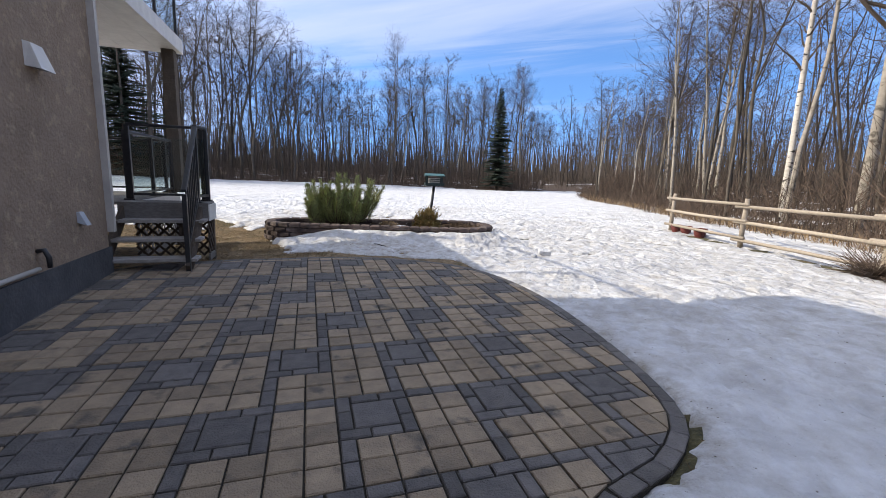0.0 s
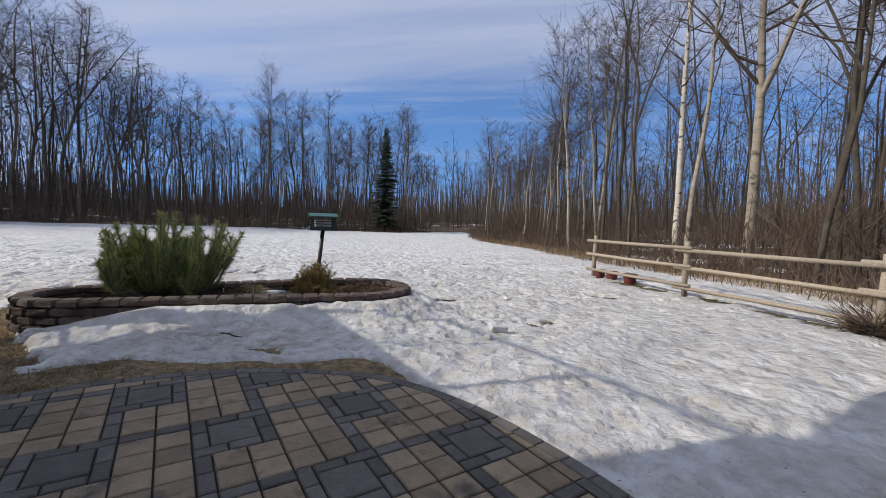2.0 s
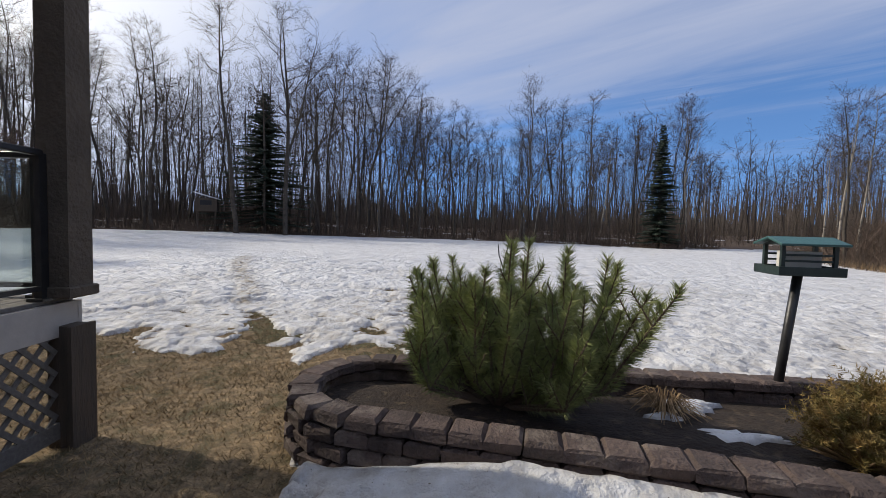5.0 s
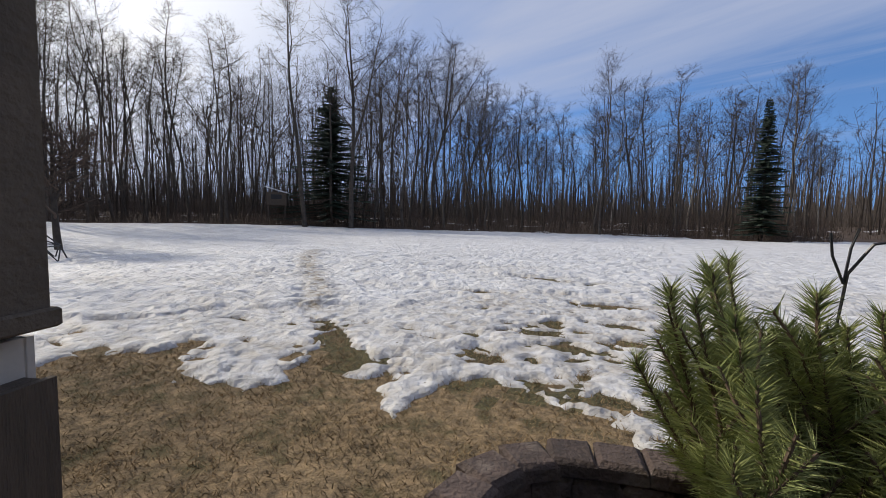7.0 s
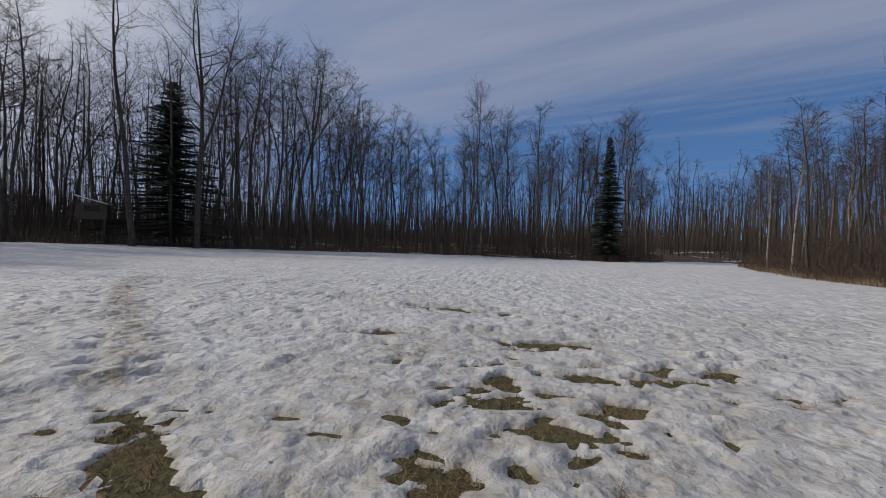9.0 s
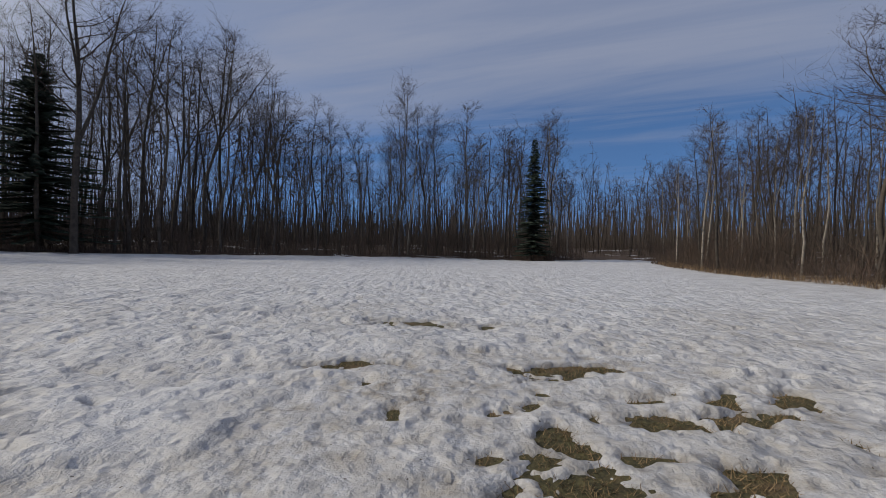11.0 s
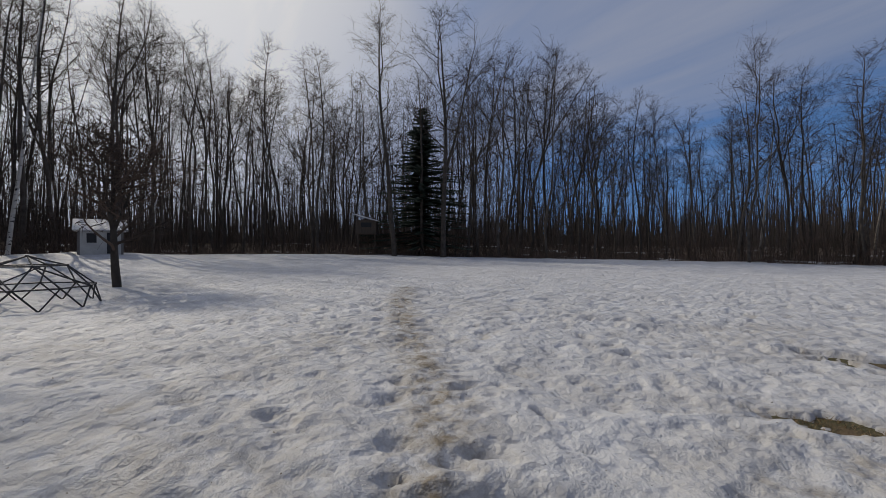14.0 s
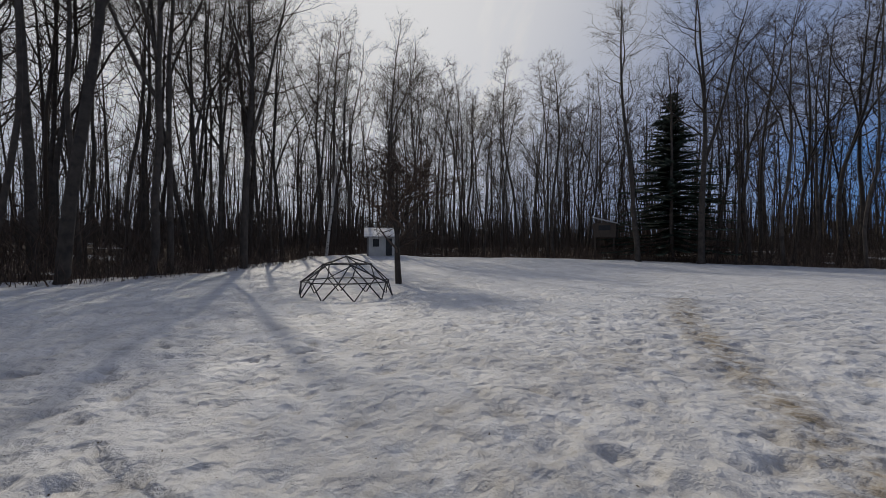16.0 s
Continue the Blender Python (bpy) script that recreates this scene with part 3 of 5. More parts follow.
def sheet(name, xs, ys, heights, mat):
    gx, gy = np.meshgrid(xs, ys)
    z = heights(gx, gy)
    nx, ny = len(xs), len(ys)
    me = bpy.data.meshes.new(name)
    v = np.stack([gx, gy, z], -1).reshape(-1, 3)
    i = np.arange(nx * ny).reshape(ny, nx)
    f = np.stack([i[:-1, :-1], i[:-1, 1:], i[1:, 1:], i[1:, :-1]], -1).reshape(-1, 4)
    me.from_pydata(v.tolist(), [], f.tolist())
    me.materials.append(mat)
    me.polygons.foreach_set("use_smooth", [True] * len(f))
    me.update()
    return new(name, me), gx, gy


DAMP_TURF = material("damp_thawed_turf", (0.125, 0.108, 0.046), (0.034, 0.032, 0.015), 16, 1.0, 1.0, 45, spots=(0.15, 0.10, 0.055), spot_scale=3)


def build_ground():
    g, gx, gy = sheet("ground", axis_steps(-9, 3, 0.13, -420, 420), axis_steps(0, 12, 0.13, -420, 420),
                      lambda x, y: land(x, y) + 0.012 * lattice_noise(x * 5, y * 5, 40) - 0.07 * (poly_distance(x, y, PATIO) < 0.02), GRASS)
    tagged(g, "dead brown lawn with leaf litter under the trees", "ground", kind="structure")
    g.data.materials.append(LEAFLITTER)
    n = len(g.data.polygons)
    c = np.empty(n * 3)
    g.data.polygons.foreach_get("center", c)
    c = c.reshape(-1, 3)
    g.data.materials.append(DAMP_TURF)
    damp = (c[:, 1] > 9.9 + 0.4 * lattice_noise(c[:, 0] * 2, c[:, 1] * 2, 50)) & (c[:, 1] < 30) | (c[:, 0] > 1.0)
    g.data.polygons.foreach_set("material_index", np.where(poly_distance(c[:, 0], c[:, 1], FIELD) > -0.6, 1, np.where(damp, 2, 0)).astype(np.int32))
    xs, ys = axis_steps(-13, 4.0, 0.045, -50, 18), axis_steps(2.0, 16.5, 0.045, -23, 58)

    def top(x, y):
        d, _, _ = snow_depth(x, y)
        return land(x, y) + d
    s, gx, gy = sheet("snow", xs, ys, top, SNOW)
    tagged(s, "old melting snow, grainy and dirty, over the lawn", "snow", kind="structure")
    _, reach, pit = snow_depth(gx, gy)
    x, y = gx, gy
    track = np.full(x.shape, 99.0)
    for (ax, ay), (bx, by) in zip(TRACK, TRACK[1:]):
        dx, dy = bx - ax, by - ay
        t = np.clip(((x - ax) * dx + (y - ay) * dy) / (dx * dx + dy * dy), 0, 1)
        track = np.minimum(track, np.hypot(x - ax - t * dx, y - ay - t * dy))
    dirt_and_shade = 1.15 * np.exp(-(track / 0.33) ** 2)
    dirt_and_shade = np.maximum(dirt_and_shade, 0.85 * np.exp(-np.clip(reach, 0, 9) / 0.28))
    dirt_and_shade = np.maximum(dirt_and_shade, 0.47 * np.clip(lattice_noise(x / 2.2, y / 2.2, 31) + 0.2, 0, 1) * np.clip((16 - np.hypot(x + 2, y - 9)) / 6, 0, 1))
    dirt_and_shade = np.maximum(dirt_and_shade, 0.55 * np.clip((8 - np.hypot(x - 3, y - 7)) / 4, 0, 1))
    dirt_and_shade = np.maximum(dirt_and_shade, 0.95 * np.exp(-((x + 0.6) / 2.2) ** 2 - ((y - 6.6) / 0.9) ** 2))
    dirt_and_shade = np.maximum(dirt_and_shade, 0.9 * np.exp(-((x + 5.2) / 0.9) ** 2 - ((y - 13.3) / 0.7) ** 2))
    dirt_and_shade = np.maximum(dirt_and_shade, 0.75 * np.exp(-((x + 4.0) / 1.2) ** 2 - ((y - 11.5) / 1.2) ** 2))
    worn = np.clip((13 - np.hypot(x + 5.5, y - 12)) / 5, 0, 1)
    # pits coloured darker: some dirt, and the shade inside them painted in
    dirt_and_shade = np.maximum(dirt_and_shade, (0.25 + 0.5 * worn) * pit)
    at = s.data.attributes.new("dirt_and_shade", "FLOAT", "POINT")
    at.data.foreach_set("value", dirt_and_shade.reshape(-1).astype(np.float32))


build_ground()


# ---- woods ----
def grow(rng, height, r0, start=0.45, limbs=22, twigs=7, spread=0.4, sides=7, fork=0, wob=0.02, thin=0.008, segs=14, lsegs=5, subs=5, rise=(0.15, 0.9)):
    """A bare broad-leaved tree: crooked trunk, forked leaders, crown of limbs and twigs, standing at the origin."""
    trunk, crown = Mesh(), Mesh()
    coarse = sides < 5

    def crook(p, d, long, r_a, r_b, n, w, lift):
        pts, rad = [p.copy()], [r_a]
        p = p.copy()
        for i in range(n):
            d = (d + Vector((rng.gauss(0, w), rng.gauss(0, w), lift))).normalized()
            p = p + d * long / n
            t = (i + 1) / n
            pts.append(p.copy())
            rad.append(r_b + (r_a - r_b) * (1 - t) ** 0.85)
        return pts, rad
    pts, rad = crook(Vector((0, 0, 0)), Vector((rng.gauss(0, wob), rng.gauss(0, wob), 1)), height, r0, 0.012, segs, 2.4 * wob, 0.42)
    rad[0] *= 1.45
    pts.insert(1, pts[0].lerp(pts[1], 0.22))
    rad.insert(1, rad[1] * 1.04)
    trunk.tube(pts, rad, sides)
    stems = [(pts, rad, start)]
    for k in range(fork):
        i = min(int(len(pts) * rng.uniform(start - 0.08, start + 0.2)), len(pts) - 3)
        az = rng.uniform(0, 6.28) if k == 0 else az + 2.1
        tilt = rng.uniform(0.28, 0.55)
        d = Vector((math.cos(az) * tilt, math.sin(az) * tilt, 1)).normalized()
        fp, fr = crook(pts[i], d, height * (1 - i / len(pts)) * rng.uniform(0.78, 0.98), rad[i] * 0.72, 0.010, max(4, segs * 2 // 3), 3 * wob, 0.10)
        trunk.tube(fp, fr, max(3, sides - 1), cap=False)
        stems.append((fp, fr, 0.22))
    for i in range(limbs):
        sp, sr, first = stems[i % len(stems)]
        j, n = i // len(stems), max(1, limbs // len(stems))
        u = min(1, (j + rng.random() * 0.9) / n)
        t = min(0.985, first + (1 - first) * u) * (len(sp) - 1)
        k = min(int(t), len(sp) - 2)
        p, r = sp[k].lerp(sp[k + 1], t - k), sr[k] + (sr[k + 1] - sr[k]) * (t - k)
        az, el = i * 2.4 + rng.uniform(-0.7, 0.7), rng.uniform(*rise)
        long = height * spread * 0.42 * (1 - 0.72 * u) * rng.uniform(0.5, 1.3) + 0.35
        d = Vector((math.cos(az) * math.cos(el), math.sin(az) * math.cos(el), math.sin(el)))
        lp, lr = crook(p, d, long, max(0.5 * r, thin * 1.6), thin * 0.7, lsegs, 0.26, 0.13)
        if coarse:
            crown.blade(lp[0], lp[-1], lr[0] * 1.2, rng)
        else:
            crown.tube(lp, lr, 4 if sides > 5 else 3, cap=False)
        for q in range(twigs):
            v = rng.uniform(0.12, 1.0) * (lsegs - 0.01)
            a = lp[int(v)].lerp(lp[int(v) + 1], v - int(v))
            way = (lp[int(v) + 1] - lp[int(v)]).normalized()
            e = (way * 0.8 + Vector((rng.gauss(0, .75), rng.gauss(0, .75), rng.gauss(0.12, .5)))).normalized()
            w = long * rng.uniform(0.22, 0.60) + 0.22
            mid = a + e * w * 0.5
            e2 = (e + Vector((rng.gauss(0, .35), rng.gauss(0, .35), rng.gauss(0.15, .3)))).normalized()
            end = mid + e2 * w * 0.5
            if sides > 7:
                crown.tube([a, mid, end], [thin, thin * 0.8, thin * 0.45], 3, cap=False)
            else:
                crown.blade(a, mid + e2 * w * 0.1, thin * 1.3, rng)
                crown.blade(mid, end, thin * 1.0, rng)
            for g in range(subs):
                s0 = a.lerp(mid, rng.uniform(0.3, 1.0)) if g % 2 else mid.lerp(end, rng.random())
                ff = (e2 + Vector((rng.gauss(0, .8), rng.gauss(0, .8), rng.gauss(0.1, .6)))).normalized()
                crown.blade(s0, s0 + ff * w * rng.uniform(0.3, 0.8), thin * 0.8, rng)
    return trunk, crown


def spruce(rng, height, wide):
    trunk, crown = Mesh(), Mesh()
    trunk.tube([(0, 0, 0), (0, 0, height * 0.5), (0, 0, height)], [height * 0.013, height * 0.008, 0.01], 7)
    z = height * 0.07
    while z < height * 0.985:
        t = z / height
        reach = wide * (1 - t) ** 0.85 * rng.uniform(0.75, 1.15) + 0.12
        for k in range(7):
            az = rng.uniform(0, 6.28)
            long = reach * rng.uniform(0.65, 1.1)
            d = Vector((math.cos(az), math.sin(az), 0))
            side = Vector((-d.y, d.x, 0))
            drop = -0.28 * (1 - t) + 0.12
            a = Vector((0, 0, z))
            crown.tube([a, a + d * long * 0.6 + Vector((0, 0, drop * long * 0.6)), a + d * long + Vector((0, 0, drop * long * 0.75))], [0.022, 0.014, 0.005], 3, 1, False)
            m = max(5, int(long * 11))
            for j in range(m):
                v = (j + rng.random()) / m
                p = a + d * long * v + Vector((0, 0, drop * long * min(v, 0.85)))
                for sgn in (-1, 1):
                    w = (0.10 + 0.24 * (1 - v)) * min(1.3, 0.5 + 0.5 * long) * rng.uniform(0.7, 1.3)
                    q = p + side * sgn * w + d * w * 0.6 + Vector((0, 0, -0.25 * w * rng.uniform(0.2, 1.6)))
                    up = Vector((0, 0, 0.05 + 0.02 * rng.random()))
                    crown.add([tuple(p - d * 0.05 + up * 0.4), tuple(p + d * 0.07 - up), tuple(q - up * 0.2), tuple(p.lerp(q, 0.5) + up * 1.2)], [(0, 1, 2), (0, 2, 3)], 0)
        z += height * 0.017 * rng.uniform(0.8, 1.2)
    return trunk, crown


rng = random.Random(11)
TREES = []
for k in range(10):
    h = 15.5 + 0.5 * k
    tr, cr = grow(rng, h, 0.115 + 0.014 * (k % 4), start=(0.52, 0.58, 0.46, 0.62, 0.5)[k % 5], limbs=(26, 24, 30, 20, 28)[k % 5], twigs=10, subs=5, spread=(0.46, 0.36, 0.56, 0.34, 0.48)[k % 5], fork=(1, 0, 2, 0, 1)[k % 5], wob=0.030 + 0.012 * (k % 3))
    TREES.append((h, tr.data("trunk", BARK, True), cr.data("crown", TWIG)))
BIG_TREES = []
for k in range(4):
    tr, cr = grow(rng, 19, 0.20 + 0.02 * (k % 2), start=(0.60, 0.52, 0.66, 0.48)[k], limbs=(22, 30, 16, 34)[k], twigs=10, spread=(0.36, 0.48, 0.36, 0.52)[k], fork=(1, 2, 1, 2)[k], wob=0.022, sides=9)
    BIG_TREES.append((19, tr.data("trunk", BARK, True), cr.data("crown", TWIG)))
tr, cr = grow(random.Random(4), 19, 0.135, start=0.34, limbs=34, spread=0.17, wob=0.006)
BIRCH_TREE = (19, tr.data("trunk", BIRCH, True), cr.data("crown", TWIG))
tr, cr = grow(random.Random(9), 16, 0.185, start=0.42, limbs=30, twigs=9, spread=0.48, fork=1, wob=0.026)
POPLAR_TREE = (16, tr.data("trunk", PALE_BARK, True), cr.data("crown", TWIG))
PALE_TREES = []
for k in range(3):
    tr, cr = grow(rng, 15, 0.10 + 0.012 * k, start=(0.45, 0.55, 0.5)[k], limbs=26, twigs=10, subs=5, spread=(0.42, 0.34, 0.50)[k], fork=(1, 0, 1)[k], wob=0.024)
    PALE_TREES.append((15, tr.data("trunk", PALE_BARK, True), cr.data("crown", TWIG)))


def plant_tree(kind, x, y, h, rz, label, name="aspen_tree", group="bare trees round the field", lean=(0, 0), z=None):
    z = land_at(x, y) if z is None else z
    base_h, trunk, crown = kind
    ob = thing(name, label, "tree", (x, y, z - 0.08), 0, group)
    ob.matrix_basis = pose(x, y, z - 0.08, lean[0], lean[1], rz)
    ob.scale = (h / base_h,) * 3
    part("trunk", trunk, None, ob)
    part("crown", crown, None, ob)
    return ob


PALE_EDGE = "bare aspen with a pale trunk among darker trees"
EDGE = "bare grey aspen with thin upward twigs at the field edge"
for x, y, h, k, rz, lean in ((-33.4, 36.8, 21.5, 0, 40, (0, -4)), (-30.0, 39.5, 21.8, 3, 200, (0, 1)), (-33.4, 40.5, 17, 2, 80, (0, -3)), (-6.0, 55.5, 15.5, 2, 300, (0, 0)),
                             (-8.4, 51.0, 16.5, 4, 10, (0, 0)), (13.9, 20.9, 15.5, 1, 30, (0, 2)), (14.4, 20.2, 14.5, 5, 90, (0, 1)), (12.7, 26.0, 11.5, 2, 10, (0, 0)),
                             (-26.8, 1.6, 19, 6, 15, (0, 1)), (-24.6, 3.2, 19, 1, 75, (0, 4)), (-25.8, 0.4, 18, 5, 140, (0, -3)), (-33.3, 8.0, 19, 7, 220, (0, 1)), (15.0, 11.7, 13, 3, 0, (0, 0))):
    plant_tree(BIG_TREES[k % 4] if x < -20 else TREES[k], x, y, h, rz, EDGE, lean=lean)
plant_tree(BIRCH_TREE, 13.5, 16.7, 19, 210, "tall slender white birch with black marks behind the fence", "birch_tree", "pale trees behind the fence", (0, 0))
plant_tree(BIRCH_TREE, -40.3, 13.2, 17, 130, "leaning pale birch at the shaded edge of the woods", "birch_tree", "", (0, 8))
plant_tree(POPLAR_TREE, 14.2, 14.1, 16.5, 200, "old forked poplar with pale cracked bark behind the fence", "poplar_tree", "pale trees behind the fence")
plant_tree(POPLAR_TREE, 16.2, 8.6, 15.5, 60, "old forked poplar with pale cracked bark behind the fence", "poplar_tree", "pale trees behind the fence", (0, -2))


def woods():
    r = random.Random(21)
    gen = np.random.default_rng(5)
    taken = [(-33.4, 36.8, 1.6), (-30, 39.5, 1.6), (13.5, 16.7, 1.5), (14.2, 14.1, 1.5), (-26.8, 1.6, 1.2), (-24.6, 3.2, 1.2), (-33.3, 8.0, 1.5), (-38.5, 17.0, 3.0), (-36.0, 16.6, 2.0), (-38, 37.7, 2.8),
             (-35.4, 35.2, 1.8), (13.9, 20.9, 1.2), (4.2, 49.2, 2.6), (3.4, 46.5, 2.0), (-34.4, 41.6, 3.2), (-32.6, 39.5, 2.0), (-40.3, 13.2, 1.5)]

    def kinds(n, height, r0, **how):
        out = []
        for k in range(n):
            tr, cr = grow(r, height * (0.9 + 0.2 * k / n), r0, **how)
            tr.add(cr.v, cr.f)
            out.append((np.array(tr.v), tr.f))
        return out
    low = kinds(7, 16, 0.11, start=0.5, limbs=16, twigs=6, spread=0.36, sides=5, fork=1, wob=0.03, thin=0.012, segs=8, lsegs=3, subs=3)
    lower = kinds(6, 16, 0.095, start=0.46, limbs=14, twigs=4, spread=0.40, sides=3, fork=1, wob=0.03, thin=0.018, segs=6, lsegs=2, subs=2)
    sap = kinds(8, 6.5, 0.026, start=0.05, limbs=11, twigs=4, spread=0.50, sides=3, wob=0.05, thin=0.010, segs=3, lsegs=2, subs=1, rise=(0.3, 1.2))

    def spread_points(spacing, lo, hi):
        """Jittered grid of places lo to hi metres outside the field."""
        gx, gy = np.meshgrid(np.arange(-85, 56, spacing), np.arange(-14, 92, spacing))
        x = (gx + gen.uniform(-.48, .48, gx.shape) * spacing).ravel()
        y = (gy + gen.uniform(-.48, .48, gy.shape) * spacing).ravel()
        d = poly_distance(x, y, FIELD)
        ok = (d > lo) & (d < hi) & ~((y < -5) & (x > -20)) & ~((x > 10) & (x < 18) & (y > 44) & (y < 62) & (d < 10))
        for a, b, c in taken:
            ok &= np.hypot(x - a, y - b) > c
        x, y = x[ok], y[ok]
        return list(zip(x.tolist(), y.tolist(), land(x, y).tolist()))
    for x, y, z in spread_points(2.35, 0.5, 7):
        h = (r.uniform(7.0, 10.5) if y > 28 else r.uniform(9.5, 14.5)) if x > 8 else r.uniform(16, 21) if x < -22 else r.uniform(11.5, 15.5)
        # pale aspens grow eastward; shares also paint sunlit east and backlit west into bark
        pale = r.random() < (0.45 if x > 8 else 0.12 if x > -22 else 0.0)
        plant_tree(PALE_TREES[r.randrange(3)] if pale else TREES[r.randrange(10)], x, y, h, r.uniform(0, 360), PALE_EDGE if pale else EDGE, lean=(r.uniform(-3, 3), r.uniform(-3, 3)), z=z)

    def joined(name, sets, label, mat):
        verts, faces, k = [], [], 0
        for places, shapes, lo, hi in sets:
            for x, y, z in places:
                v, f = shapes[r.randrange(len(shapes))]
                a, s = r.uniform(0, 6.28), r.uniform(lo, hi) * (0.76 if x > 8 else 1.08 if x < -22 else 0.84)
                m = np.array(((math.cos(a), -math.sin(a), r.uniform(-.05, .05)), (math.sin(a), math.cos(a), r.uniform(-.05, .05)), (0, 0, 1))) * s
                verts.append(v @ m.T + (x, y, z - 0.1))
                faces.extend([tuple([i + k for i in q]) for q in f])
                k += len(v)
        me = bpy.data.meshes.new(name)
        me.from_pydata(np.concatenate(verts).tolist(), [], faces)
        me.materials.append(mat)
        tagged(new(name, me), label, "woods", kind="stuff")
    joined("woodland", [(spread_points(2.7, 6.5, 14), low, 0.75, 1.1), (spread_points(2.7, 14, 42), lower, 0.65, 1.05)], "dense bare poplar woods behind the field", TWIG_FAR)
    joined("saplings", [(spread_points(1.15, 0.6, 9), sap, 0.30, 0.85), (spread_points(1.45, 9, 28), sap, 0.6, 1.15)], "thin bare saplings crowding the woodland edge", TWIG_FAR)
    brush = Mesh()
    n = 34000
    seg = np.array(FIELD + FIELD[:1])
    long = np.hypot(*(seg[1:] - seg[:-1]).T)
    pick = gen.choice(len(long), n, p=long / long.sum())
    t = gen.random(n)[:, None]
    pts = seg[pick] * (1 - t) + seg[pick + 1] * t + gen.normal(0, 3.0, (n, 2))
    q = poly_distance(pts[:, 0], pts[:, 1], FIELD)
    ok = (q > -0.6) & (pts[:, 1] > -6) & ~((pts[:, 0] > 10) & (pts[:, 0] < 18) & (pts[:, 1] > 46) & (pts[:, 1] < 58))
    pts, q = pts[ok], q[ok]
    thick = np.clip(0.75 + 0.9 * lattice_noise(pts[:, 0] / 2.2, pts[:, 1] / 2.2, 81), 0.1, 1.6)
    for (x, y), dist, z, clump in zip(pts.tolist(), q, land(pts[:, 0], pts[:, 1]), thick.tolist()):
        h = r.uniform(0.25, 1.1) + (r.uniform(0.1, 2.2) if dist > 1.0 else 0) * clump
        w = 0.3 * h
        p1 = (x + r.gauss(0, .12), y + r.gauss(0, .12), z + h * 0.5)
        brush.tube([(x, y, z - 0.03), p1, (x + r.gauss(0, w), y + r.gauss(0, w), z + h)], [0.012, 0.010, 0.005], 3, cap=False)
        brush.tube([p1, (p1[0] + r.gauss(0, w), p1[1] + r.gauss(0, w), z + h * r.uniform(0.7, 1.0))], [0.009, 0.005], 3, cap=False)
    tagged(new("undergrowth", brush.data("undergrowth", BRUSH)), "leafless red-brown undergrowth along the woods", "undergrowth", kind="stuff")
    straw = Mesh()
    ys = gen.uniform(4, 44, 9000)
    xs = np.interp(ys, (0, 12, 18, 24, 32, 39, 47), (11.0, 10.2, 10.0, 10.3, 10.2, 11.5, 14.5)) + np.abs(gen.normal(0, 0.55, 9000)) - 0.25
    for x, y, z in zip(xs.tolist(), ys.tolist(), land(xs, ys).tolist()):
        straw.blade((x, y, z), (x + r.gauss(0, 0.16), y + r.gauss(0, 0.16), z + r.uniform(0.12, 0.5)), 0.007, r)
    tagged(new("dry_grass", straw.data("dry_grass", DRY)), "dry straw-coloured grass along the woodland edge", "grass", kind="stuff")
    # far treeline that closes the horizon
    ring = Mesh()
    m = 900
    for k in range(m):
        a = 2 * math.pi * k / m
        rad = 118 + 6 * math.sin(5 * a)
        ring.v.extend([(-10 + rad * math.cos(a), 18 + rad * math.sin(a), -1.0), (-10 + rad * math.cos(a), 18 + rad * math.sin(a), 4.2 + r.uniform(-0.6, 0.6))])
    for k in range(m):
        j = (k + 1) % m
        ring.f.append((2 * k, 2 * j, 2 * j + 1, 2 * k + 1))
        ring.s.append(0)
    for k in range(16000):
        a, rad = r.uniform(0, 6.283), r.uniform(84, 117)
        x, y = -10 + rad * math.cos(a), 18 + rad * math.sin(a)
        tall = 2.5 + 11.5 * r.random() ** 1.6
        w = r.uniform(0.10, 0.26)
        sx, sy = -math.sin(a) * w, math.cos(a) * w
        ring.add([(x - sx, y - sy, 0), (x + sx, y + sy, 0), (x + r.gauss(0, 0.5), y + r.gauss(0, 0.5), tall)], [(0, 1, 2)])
    tagged(new("backdrop", ring.data("backdrop", FAR_HAZE)), "distant treeline behind the woods, haze put into its colour", "backdrop", kind="structure")


woods()
for x, y, h, w, lab in ((4.2, 49.2, 11.6, 2.1, "slim dark green spruce among bare trees"), (-34.4, 41.6, 14.8, 6.6, "broad dark green spruce in the shaded woods")):
    ob = thing("spruce_tree", lab, "tree", (x, y, land_at(x, y) - 0.05), 0, "spruces")
    tr, cr = spruce(random.Random(int(h)), h, w)
    part("trunk", tr, BARK, ob)
    part("crown", cr, [NEEDLE_SPRUCE, BARK], ob, "dark green needles")


